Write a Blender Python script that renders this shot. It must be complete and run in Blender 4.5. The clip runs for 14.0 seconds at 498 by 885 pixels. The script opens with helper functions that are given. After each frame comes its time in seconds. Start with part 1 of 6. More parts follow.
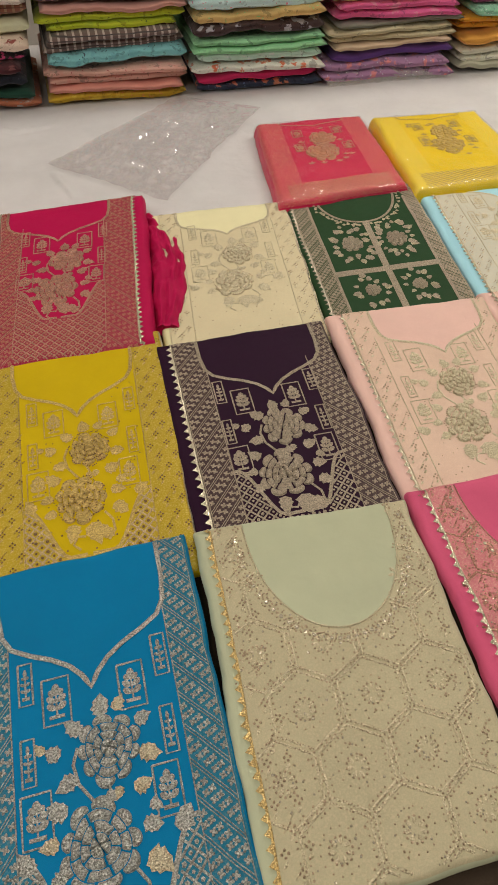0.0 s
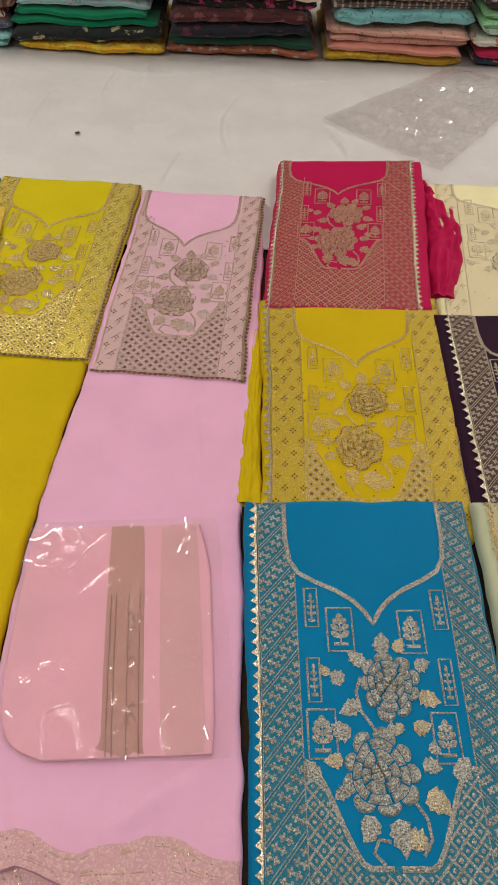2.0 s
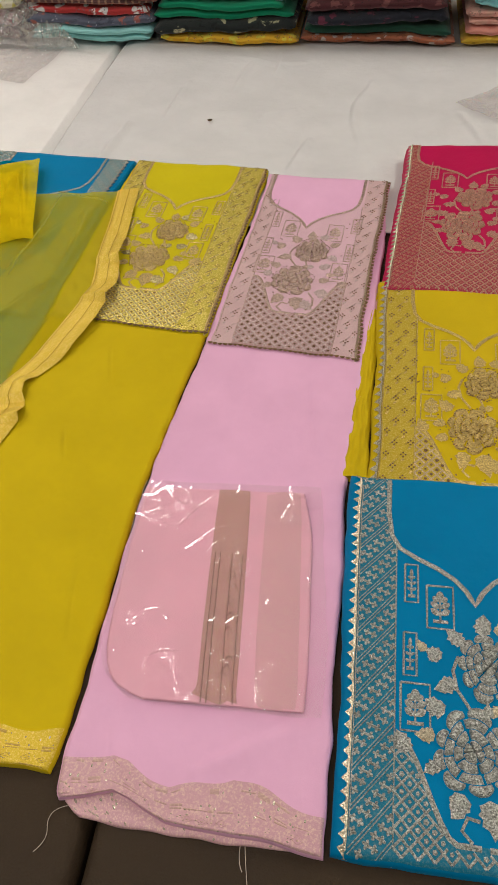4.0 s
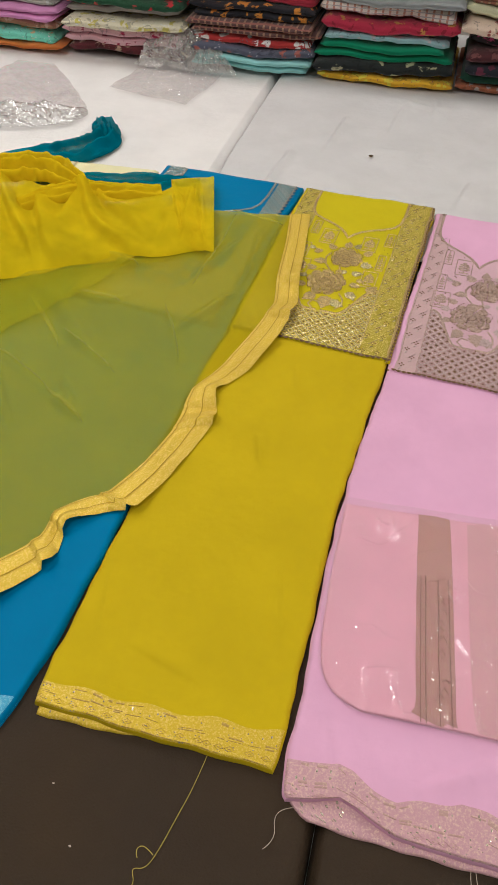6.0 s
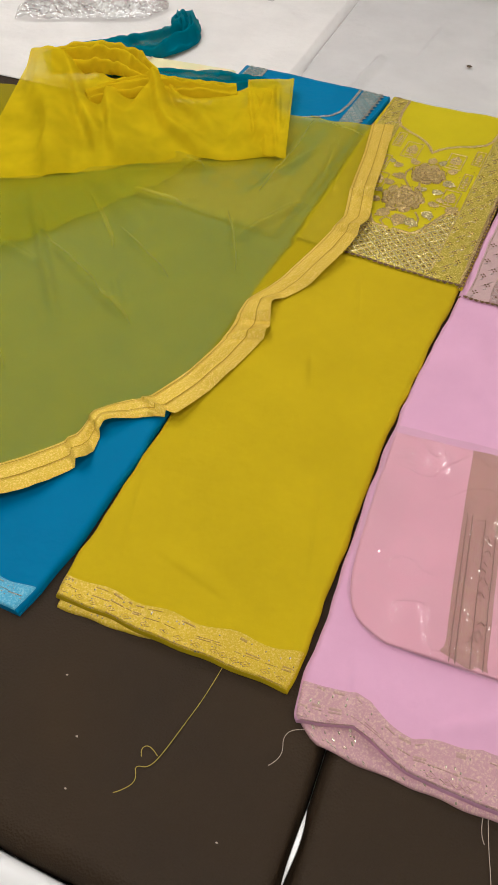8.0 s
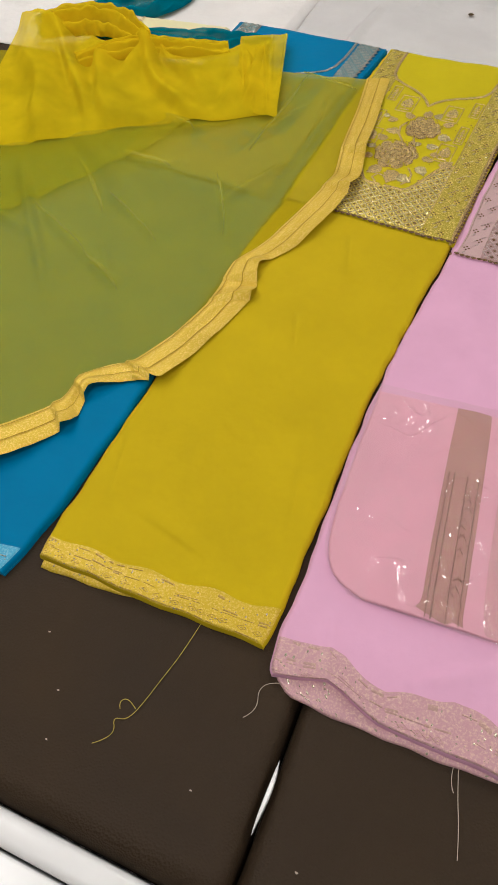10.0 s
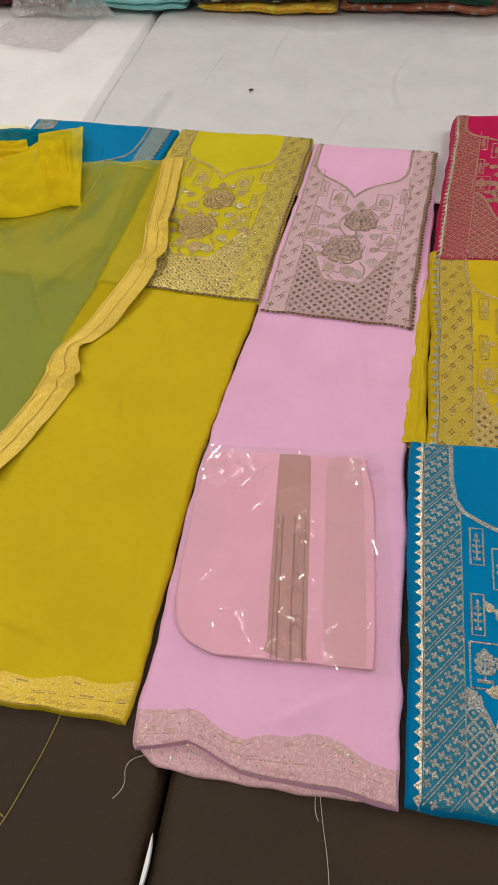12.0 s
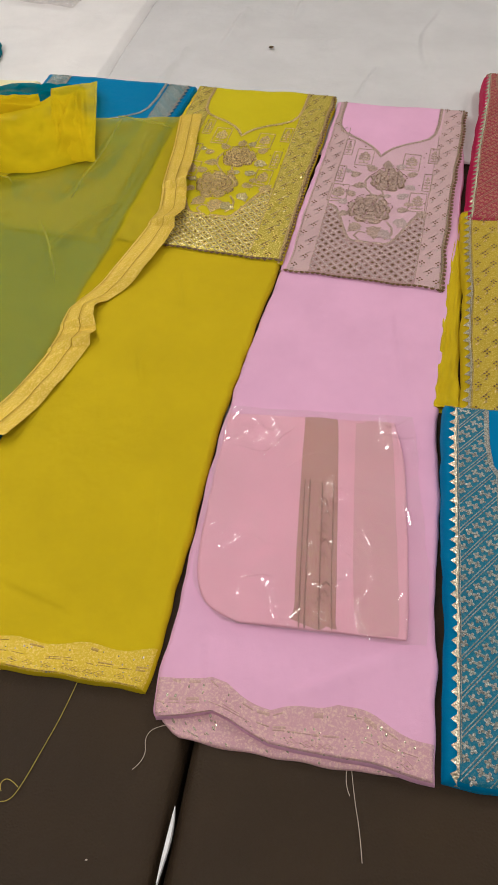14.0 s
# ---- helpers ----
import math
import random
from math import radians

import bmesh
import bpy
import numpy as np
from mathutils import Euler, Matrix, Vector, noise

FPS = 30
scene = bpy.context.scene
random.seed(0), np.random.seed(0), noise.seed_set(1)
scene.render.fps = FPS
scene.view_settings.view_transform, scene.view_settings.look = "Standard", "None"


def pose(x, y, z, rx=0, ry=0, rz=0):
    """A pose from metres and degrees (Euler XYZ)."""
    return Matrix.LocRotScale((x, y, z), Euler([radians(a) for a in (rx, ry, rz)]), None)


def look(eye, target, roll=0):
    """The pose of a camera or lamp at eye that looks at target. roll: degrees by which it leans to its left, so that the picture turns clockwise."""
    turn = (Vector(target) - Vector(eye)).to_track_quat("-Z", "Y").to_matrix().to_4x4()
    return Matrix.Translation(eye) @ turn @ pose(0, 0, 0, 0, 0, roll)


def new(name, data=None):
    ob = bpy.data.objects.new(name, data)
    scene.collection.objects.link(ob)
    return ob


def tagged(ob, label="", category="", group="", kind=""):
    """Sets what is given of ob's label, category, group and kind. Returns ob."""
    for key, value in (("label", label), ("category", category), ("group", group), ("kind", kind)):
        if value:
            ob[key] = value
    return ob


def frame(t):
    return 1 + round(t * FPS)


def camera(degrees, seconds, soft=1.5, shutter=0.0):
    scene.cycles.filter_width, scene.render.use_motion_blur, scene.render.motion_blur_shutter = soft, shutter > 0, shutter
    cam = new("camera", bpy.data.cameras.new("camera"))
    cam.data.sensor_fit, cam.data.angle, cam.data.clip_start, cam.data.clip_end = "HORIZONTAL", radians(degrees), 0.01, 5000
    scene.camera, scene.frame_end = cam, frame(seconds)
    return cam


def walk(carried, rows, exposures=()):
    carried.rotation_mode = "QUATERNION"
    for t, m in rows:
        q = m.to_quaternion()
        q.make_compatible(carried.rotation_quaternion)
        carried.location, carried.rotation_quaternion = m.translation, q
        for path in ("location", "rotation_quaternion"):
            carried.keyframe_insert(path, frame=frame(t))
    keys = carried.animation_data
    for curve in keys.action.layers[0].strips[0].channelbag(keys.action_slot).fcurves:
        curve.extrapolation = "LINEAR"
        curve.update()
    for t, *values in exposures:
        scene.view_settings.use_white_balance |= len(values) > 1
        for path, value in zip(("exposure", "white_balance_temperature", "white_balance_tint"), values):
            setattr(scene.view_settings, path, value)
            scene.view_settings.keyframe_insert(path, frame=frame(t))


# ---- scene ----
cam = camera(40.3, 14.0)
PATH = [
    (0, (0.0000, 0.0000, 1.5273), (0.1836, 0.6441, 0.7847), 1.67),
    (0.5, (-0.0925, 0.0068, 1.5269), (0.0179, 0.6541, 0.7728), 2.26),
    (1, (-0.1596, 0.0072, 1.5224), (-0.0975, 0.6518, 0.7604), 2.70),
    (1.5, (-0.2141, -0.0042, 1.5104), (-0.1646, 0.6330, 0.7413), 3.25),
    (2, (-0.2491, -0.0050, 1.5104), (-0.2229, 0.6347, 0.7422), 3.28),
    (2.5, (-0.2387, -0.0018, 1.5045), (-0.2501, 0.6425, 0.7398), 3.21),
    (3, (-0.1875, -0.0082, 1.4899), (-0.2550, 0.6128, 0.7090), 0.74),
    (3.5, (-0.1803, -0.0229, 1.4883), (-0.3102, 0.5821, 0.7028), -4.10),
    (4, (-0.2492, -0.0439, 1.4957), (-0.3796, 0.5842, 0.7285), -3.80),
    (4.2, (-0.3027, -0.0629, 1.5059), (-0.4383, 0.5714, 0.7448), -3.38),
    (6.3, (-0.4790, -0.1207, 1.5060), (-0.6580, 0.5315, 0.7694), 0.58),
    (6.5, (-0.4757, -0.1228, 1.5076), (-0.6548, 0.5304, 0.7719), 0.93),
    (7, (-0.4594, -0.1150, 1.5012), (-0.6351, 0.5364, 0.7631), 1.53),
    (7.5, (-0.4586, -0.1043, 1.4690), (-0.6840, 0.4912, 0.6979), -0.80),
    (7.7, (-0.4604, -0.1076, 1.4521), (-0.6963, 0.4675, 0.6688), -0.15),
    (9.8, (-0.4218, -0.0958, 1.4479), (-0.6858, 0.4164, 0.6306), -4.50),
    (10, (-0.4082, -0.0974, 1.4430), (-0.6659, 0.4153, 0.6240), -4.44),
    (10.5, (-0.3820, -0.0960, 1.4418), (-0.6412, 0.4071, 0.6173), -7.58),
    (11, (-0.3677, -0.0954, 1.4486), (-0.6083, 0.4298, 0.6323), -6.47),
    (11.5, (-0.3295, -0.0868, 1.4639), (-0.5141, 0.4721, 0.6555), -5.27),
    (12, (-0.3155, -0.0776, 1.4855), (-0.4544, 0.5305, 0.7039), -4.01),
    (12.5, (-0.3136, -0.0808, 1.4822), (-0.4388, 0.5439, 0.7114), -3.74),
    (13, (-0.3092, -0.0820, 1.4761), (-0.4253, 0.5366, 0.6990), -3.54),
    (13.5, (-0.3073, -0.0820, 1.4788), (-0.4278, 0.5315, 0.6984), -3.92),
    (14, (-0.3449, -0.0794, 1.4370), (-0.4850, 0.5098, 0.6413), -3.64),
]
# the phone cools its white balance as it leaves the first sets
EXPOSURES = [(0.0, -0.06, 6450, 10), (1.5, -0.05, 6400, 10), (4.0, 0.0, 6200, 8), (6.5, 0.06, 5950, 9), (11.0, 0.02, 5950, 9), (14.0, -0.02, 5950, 9)]
walk(cam, [(t, look(eye, target, roll)) for t, eye, target, roll in PATH], EXPOSURES)

# ---- light: shop ceiling panels in a closed room ----
world = bpy.data.worlds.new("room_air")
world.use_nodes = True
world.node_tree.nodes["Background"].inputs[0].default_value = (1.0, 0.93, 0.86, 1)
world.node_tree.nodes["Background"].inputs[1].default_value = 0.06
scene.world = world
PANEL_W = 8.7
PANEL_COLOR = (1.0, 0.92, 0.83)
CEILING_Z = 2.75
PANELS = [(-2.6, 1.0, 0.9), (-1.7, 0.3, 1.2), (-1.3, 2.1, 0.95), (0.9, 2.1, 1.35), (1.9, 1.2, 1.5), (2.5, 2.1, 1.5), (-2.4, 2.0, 1.0), (-0.7, -0.5, 1.15), (0.9, -0.4, 0.75)]
TOP = 0.75  # height of the padded display top


# ---- materials ----
def material(name):
    m = bpy.data.materials.new(name)
    m.use_nodes = True
    nt = m.node_tree
    return m, nt, nt.nodes["Principled BSDF"]


def node(nt, kind, **values):
    n = nt.nodes.new(kind)
    for key, value in values.items():
        n.inputs[key].default_value = value
    return n


def rgba(c):
    return (c[0], c[1], c[2], 1)


def coords(nt, scale=(1, 1, 1)):
    tex = nt.nodes.new("ShaderNodeTexCoord")
    mp = nt.nodes.new("ShaderNodeMapping")
    mp.inputs["Scale"].default_value = scale
    nt.links.new(tex.outputs["Object"], mp.inputs[0])
    return mp.outputs[0]


def mixed(nt, fac, a, b):
    n = nt.nodes.new("ShaderNodeMix")
    n.data_type = "RGBA"
    for slot, v in ((0, fac), (6, a), (7, b)):
        if isinstance(v, (tuple, list)):
            n.inputs[slot].default_value = rgba(v)
        elif isinstance(v, (int, float)):
            n.inputs[slot].default_value = v
        else:
            nt.links.new(v, n.inputs[slot])
    return n.outputs[2]


def ramp(nt, src, lo, hi):
    n = nt.nodes.new("ShaderNodeMapRange")
    n.inputs[1].default_value, n.inputs[2].default_value = lo, hi
    nt.links.new(src, n.inputs[0])
    return n.outputs[0]


def shade(c, k):
    return tuple(min(1.0, v * k) for v in c[:3])


def cloth(name, color, rough=0.8, sheen=0.25, weave=1400, grain=0.12, wrinkle=0.25, metal=0.08, gold=None):
    """Woven cloth: thread grain, soft blotches and wrinkles."""
    m, nt, bsdf = material(name)
    v = coords(nt)
    fine = node(nt, "ShaderNodeTexNoise", Scale=weave, Detail=2.0)
    broad = node(nt, "ShaderNodeTexNoise", Scale=9.0, Detail=4.0, Roughness=0.6)
    soft = node(nt, "ShaderNodeTexNoise", Scale=38.0, Detail=3.0)
    for n in (fine, broad, soft):
        nt.links.new(v, n.inputs["Vector"])
    c1 = mixed(nt, ramp(nt, fine.outputs[0], 0.3, 0.7), shade(color, 1 - grain), shade(color, 1 + grain))
    c2 = mixed(nt, ramp(nt, broad.outputs[0], 0.35, 0.7), c1, mixed(nt, 0.5, c1, shade(color, 0.82)))
    if gold:
        speck = node(nt, "ShaderNodeTexNoise", Scale=420.0, Detail=3.0, Roughness=0.7)
        nt.links.new(v, speck.inputs["Vector"])
        c2 = mixed(nt, ramp(nt, speck.outputs[0], 0.48, 0.66), c2, gold)
        bsdf.inputs["Metallic"].default_value = metal
        rough = min(rough, 0.5)
    nt.links.new(c2, bsdf.inputs["Base Color"])
    bsdf.inputs["Roughness"].default_value = rough
    bsdf.inputs["Sheen Weight"].default_value = sheen
    bsdf.inputs["Sheen Roughness"].default_value = 0.4
    bsdf.inputs["Specular IOR Level"].default_value = 0.25 if gold else 0.1
    b1 = node(nt, "ShaderNodeBump", Strength=0.25, Distance=0.0006)
    nt.links.new(fine.outputs[0], b1.inputs["Height"])
    b2 = node(nt, "ShaderNodeBump", Strength=wrinkle, Distance=0.004)
    nt.links.new(soft.outputs[0], b2.inputs["Height"])
    nt.links.new(b1.outputs[0], b2.inputs["Normal"])
    nt.links.new(b2.outputs[0], bsdf.inputs["Normal"])
    return m


def zari(name, color, dark=0.34, rough=0.3, metal=0.62, scale=520):
    """Metallic thread: broken glints painted into the colour over a darker thread tone."""
    m, nt, bsdf = material(name)
    v = coords(nt)
    fine = node(nt, "ShaderNodeTexNoise", Scale=scale, Detail=3.0, Roughness=0.7)
    cell = node(nt, "ShaderNodeTexVoronoi", Scale=scale * 0.9)
    broad = node(nt, "ShaderNodeTexNoise", Scale=40.0, Detail=2.0)
    for n in (fine, cell, broad):
        nt.links.new(v, n.inputs["Vector"])
    c = mixed(nt, ramp(nt, fine.outputs[0], 0.38, 0.62), shade(color, dark), color)
    c = mixed(nt, ramp(nt, broad.outputs[0], 0.3, 0.75), c, mixed(nt, 0.35, c, shade(color, 0.5)))
    nt.links.new(c, bsdf.inputs["Base Color"])
    bsdf.inputs["Metallic"].default_value = metal
    bsdf.inputs["Roughness"].default_value = rough
    b = node(nt, "ShaderNodeBump", Strength=1.0, Distance=0.0013)
    nt.links.new(cell.outputs[0], b.inputs["Height"])
    nt.links.new(b.outputs[0], bsdf.inputs["Normal"])
    return m


def printed(name, base, second, third, kind="floral", scale=30.0):
    """Printed cotton: floral blotches, plaid or plain with a border."""
    m, nt, bsdf = material(name)
    v = coords(nt)
    if kind == "plaid":
        w1 = node(nt, "ShaderNodeTexWave", Scale=scale * 0.55, Distortion=0.6)
        w2 = node(nt, "ShaderNodeTexWave", Scale=scale * 1.1, Distortion=0.4)
        w2.bands_direction = "Z"
        for n in (w1, w2):
            nt.links.new(v, n.inputs["Vector"])
        c = mixed(nt, ramp(nt, w1.outputs["Fac"], 0.72, 0.86), base, second)
        c = mixed(nt, ramp(nt, w2.outputs["Fac"], 0.8, 0.95), c, third)
    elif kind == "plain":
        n1 = node(nt, "ShaderNodeTexNoise", Scale=5.0, Detail=3.0)
        nt.links.new(v, n1.inputs["Vector"])
        c = mixed(nt, ramp(nt, n1.outputs[0], 0.4, 0.7), base, shade(base, 0.82))
    else:
        bend = node(nt, "ShaderNodeTexNoise", Scale=scale * 1.3, Detail=2.0)
        nt.links.new(v, bend.inputs["Vector"])
        warp = nt.nodes.new("ShaderNodeVectorMath")
        warp.operation = "MULTIPLY_ADD"
        warp.inputs[1].default_value = (0.045, 0.045, 0.045)
        nt.links.new(bend.outputs["Color"], warp.inputs[0])
        nt.links.new(v, warp.inputs[2])
        v = warp.outputs[0]
        v1 = node(nt, "ShaderNodeTexVoronoi", Scale=scale)
        v2 = node(nt, "ShaderNodeTexVoronoi", Scale=scale * 2.3)
        n1 = node(nt, "ShaderNodeTexNoise", Scale=scale * 1.6, Detail=3.0)
        for n in (v1, v2, n1):
            nt.links.new(v, n.inputs["Vector"])
        c = mixed(nt, ramp(nt, v1.outputs["Distance"], 0.36, 0.26), base, second)
        c = mixed(nt, ramp(nt, v2.outputs["Distance"], 0.2, 0.14), c, third)
        c = mixed(nt, ramp(nt, n1.outputs[0], 0.6, 0.64), c, shade(base, 0.6))
    fine = node(nt, "ShaderNodeTexNoise", Scale=1200.0, Detail=2.0)
    soft = node(nt, "ShaderNodeTexNoise", Scale=45.0, Detail=3.0)
    nt.links.new(v, fine.inputs["Vector"])
    nt.links.new(v, soft.inputs["Vector"])
    c = mixed(nt, ramp(nt, fine.outputs[0], 0.2, 0.8), mixed(nt, 0.25, c, (0, 0, 0)), c)
    nt.links.new(c, bsdf.inputs["Base Color"])
    bsdf.inputs["Roughness"].default_value = 0.85
    bsdf.inputs["Sheen Weight"].default_value = 0.2
    bsdf.inputs["Specular IOR Level"].default_value = 0.2
    b = node(nt, "ShaderNodeBump", Strength=0.5, Distance=0.004)
    nt.links.new(soft.outputs[0], b.inputs["Height"])
    nt.links.new(b.outputs[0], bsdf.inputs["Normal"])
    return m


def plastic_film(name, tint=(0.86, 0.84, 0.83), cover=0.16, rough=0.08, wave=45.0, bump=0.5, shine=(0.07, 0.4)):
    """Clear crinkled polythene: mostly see-through, with sharp gloss."""
    m, nt, bsdf = material(name)
    out = nt.nodes["Material Output"]
    v = coords(nt)
    clear = node(nt, "ShaderNodeBsdfTransparent", Color=rgba(shade(tint, 1.08)))
    haze = node(nt, "ShaderNodeBsdfDiffuse", Color=rgba(tint))
    gloss = node(nt, "ShaderNodeBsdfGlossy", Roughness=rough)
    n1 = node(nt, "ShaderNodeTexNoise", Scale=wave, Detail=3.0, Distortion=0.8)
    n2 = node(nt, "ShaderNodeTexVoronoi", Scale=wave * 0.6)
    nt.links.new(v, n1.inputs["Vector"])
    nt.links.new(v, n2.inputs["Vector"])
    b = node(nt, "ShaderNodeBump", Strength=bump, Distance=0.006)
    b2 = node(nt, "ShaderNodeBump", Strength=bump * 0.6, Distance=0.006)
    nt.links.new(n1.outputs[0], b.inputs["Height"])
    nt.links.new(n2.outputs[0], b2.inputs["Height"])
    nt.links.new(b.outputs[0], b2.inputs["Normal"])
    nt.links.new(b2.outputs[0], gloss.inputs["Normal"])
    lw = node(nt, "ShaderNodeLayerWeight", Blend=0.28)
    nt.links.new(b2.outputs[0], lw.inputs["Normal"])
    fr = node(nt, "ShaderNodeMapRange")
    fr.inputs[3].default_value, fr.inputs[4].default_value = shine
    nt.links.new(lw.outputs["Facing"], fr.inputs[0])
    mix1 = nt.nodes.new("ShaderNodeMixShader")
    n3 = node(nt, "ShaderNodeTexNoise", Scale=16.0, Detail=4.0, Distortion=1.5)
    nt.links.new(v, n3.inputs["Vector"])
    hz = node(nt, "ShaderNodeMapRange")
    hz.inputs[1].default_value, hz.inputs[2].default_value = 0.35, 0.65
    hz.inputs[3].default_value, hz.inputs[4].default_value = cover * 0.6, cover * 1.6
    nt.links.new(n3.outputs[0], hz.inputs[0])
    nt.links.new(hz.outputs[0], mix1.inputs[0])
    nt.links.new(clear.outputs[0], mix1.inputs[1])
    nt.links.new(haze.outputs[0], mix1.inputs[2])
    mix2 = nt.nodes.new("ShaderNodeMixShader")
    nt.links.new(fr.outputs[0], mix2.inputs[0])
    nt.links.new(mix1.outputs[0], mix2.inputs[1])
    nt.links.new(gloss.outputs[0], mix2.inputs[2])
    nt.links.new(mix2.outputs[0], out.inputs[0])
    return m


def sheer(name, color, cover=0.55, spread=0.03):
    """Sheer chiffon: light scatters in the threads, the rest passes between."""
    m, nt, bsdf = material(name)
    out = nt.nodes["Material Output"]
    v = coords(nt)
    n1 = node(nt, "ShaderNodeTexNoise", Scale=12.0, Detail=3.0)
    n2 = node(nt, "ShaderNodeTexNoise", Scale=1500.0, Detail=1.0)
    n3 = node(nt, "ShaderNodeTexNoise", Scale=30.0, Detail=3.0)
    for n in (n1, n2, n3):
        nt.links.new(v, n.inputs["Vector"])
    c = mixed(nt, ramp(nt, n2.outputs[0], 0.3, 0.7), shade(color, 0.85), shade(color, 1.1))
    dif = nt.nodes.new("ShaderNodeBsdfDiffuse")
    trl = nt.nodes.new("ShaderNodeBsdfTranslucent")
    b = node(nt, "ShaderNodeBump", Strength=0.3, Distance=0.004)
    nt.links.new(n3.outputs[0], b.inputs["Height"])
    for s in (dif, trl):
        nt.links.new(c, s.inputs["Color"])
        nt.links.new(b.outputs[0], s.inputs["Normal"])
    body = node(nt, "ShaderNodeMixShader", Fac=0.3)
    nt.links.new(dif.outputs[0], body.inputs[1])
    nt.links.new(trl.outputs[0], body.inputs[2])
    clear = node(nt, "ShaderNodeBsdfTransparent", Color=rgba((1.0, 0.97, 0.62)))
    mx = nt.nodes.new("ShaderNodeMixShader")
    add = node(nt, "ShaderNodeMapRange")
    add.inputs[1].default_value, add.inputs[2].default_value = 0.2, 0.8
    add.inputs[3].default_value, add.inputs[4].default_value = cover - spread, min(cover + spread, 1.0)
    nt.links.new(n1.outputs[0], add.inputs[0])
    nt.links.new(add.outputs[0], mx.inputs[0])
    nt.links.new(clear.outputs[0], mx.inputs[1])
    nt.links.new(body.outputs[0], mx.inputs[2])
    nt.links.new(mx.outputs[0], out.inputs[0])
    return m


def leatherette():
    m, nt, bsdf = material("brown_leatherette")
    v = coords(nt)
    cell = node(nt, "ShaderNodeTexVoronoi", Scale=420.0)
    broad = node(nt, "ShaderNodeTexNoise", Scale=6.0, Detail=5.0)
    soft = node(nt, "ShaderNodeTexNoise", Scale=14.0, Detail=2.0)
    for n in (cell, broad, soft):
        nt.links.new(v, n.inputs["Vector"])
    c = mixed(nt, ramp(nt, broad.outputs[0], 0.3, 0.7), (0.026, 0.0155, 0.0075), (0.042, 0.027, 0.0145))
    nt.links.new(c, bsdf.inputs["Base Color"])
    nt.links.new(ramp(nt, broad.outputs[0], -0.6, 1.1), bsdf.inputs["Roughness"])
    bsdf.inputs["Specular IOR Level"].default_value = 0.18
    b = node(nt, "ShaderNodeBump", Strength=0.5, Distance=0.001)
    nt.links.new(cell.outputs[0], b.inputs["Height"])
    b2 = node(nt, "ShaderNodeBump", Strength=0.2, Distance=0.01)
    nt.links.new(soft.outputs[0], b2.inputs["Height"])
    nt.links.new(b.outputs[0], b2.inputs["Normal"])
    nt.links.new(b2.outputs[0], bsdf.inputs["Normal"])
    return m


def painted(name, color, rough=0.5, var=0.06):
    m, nt, bsdf = material(name)
    v = coords(nt)
    n1 = node(nt, "ShaderNodeTexNoise", Scale=3.0, Detail=6.0)
    n2 = node(nt, "ShaderNodeTexNoise", Scale=160.0, Detail=2.0)
    nt.links.new(v, n1.inputs["Vector"])
    nt.links.new(v, n2.inputs["Vector"])
    nt.links.new(mixed(nt, ramp(nt, n1.outputs[0], 0.3, 0.7), shade(color, 1 - var), color), bsdf.inputs["Base Color"])
    bsdf.inputs["Roughness"].default_value = rough
    b = node(nt, "ShaderNodeBump", Strength=0.1, Distance=0.001)
    nt.links.new(n2.outputs[0], b.inputs["Height"])
    nt.links.new(b.outputs[0], bsdf.inputs["Normal"])
    return m


def glow(name, color, strength):
    m, nt, bsdf = material(name)
    bsdf.inputs["Emission Color"].default_value = rgba(color)
    bsdf.inputs["Emission Strength"].default_value = strength
    return m


GOLD = zari("gold_zari", (0.85, 0.62, 0.25))
PALE_GOLD = zari("pale_gold_zari", (0.92, 0.78, 0.46), dark=0.4)
SILVER = zari("silver_zari", (0.52, 0.53, 0.48), dark=0.25)
PALE_LEAF = zari("pale_champagne_zari", (0.62, 0.55, 0.38), dark=0.4)
ROSE_GOLD = zari("rose_gold_zari", (0.62, 0.33, 0.23))
BRONZE = zari("bronze_zari", (0.5, 0.38, 0.25), dark=0.45, rough=0.4)
ANTIQUE = zari("antique_zari", (0.52, 0.44, 0.33), dark=0.4, rough=0.4)
DUSTY_ROSE = zari("dusty_rose_zari", (0.66, 0.48, 0.40), dark=0.5, rough=0.4)
COPPER = zari("copper_zari", (0.56, 0.22, 0.15), dark=0.5, rough=0.35)
SAND = zari("sand_zari", (0.74, 0.66, 0.45), dark=0.6, rough=0.42)
TAN_GOLD = zari("tan_gold_zari", (0.70, 0.52, 0.30), dark=0.45, rough=0.36)
OLD_GOLD = zari("old_gold_zari", (0.74, 0.53, 0.17), dark=0.42, rough=0.32)
AMBER_BEAD = zari("amber_bead", (0.44, 0.27, 0.09), dark=0.5, rough=0.25, metal=0.6)
BEAD = zari("dark_bead", (0.2, 0.13, 0.07), dark=0.4, rough=0.25, metal=0.6)
SEQUIN = zari("bright_sequin", (0.9, 0.82, 0.62), dark=0.8, rough=0.15)
LEATHER = leatherette()
WHITE_LAMINATE = painted("white_laminate", (0.78, 0.78, 0.78), 0.25)
FILM = plastic_film("clear_polythene", (0.88, 0.86, 0.86), 0.13, 0.08, 15.0, 0.5)
FILM_CLEAR = plastic_film("clear_packet_film", (0.95, 0.9, 0.9), 0.04, 0.07, 26.0, 0.12)
LACE = zari("bright_lace", (0.88, 0.8, 0.6), dark=0.7, rough=0.25)
BROWN_BEAD = zari("brown_bead", (0.24, 0.13, 0.05), dark=0.4, rough=0.3, metal=0.4)


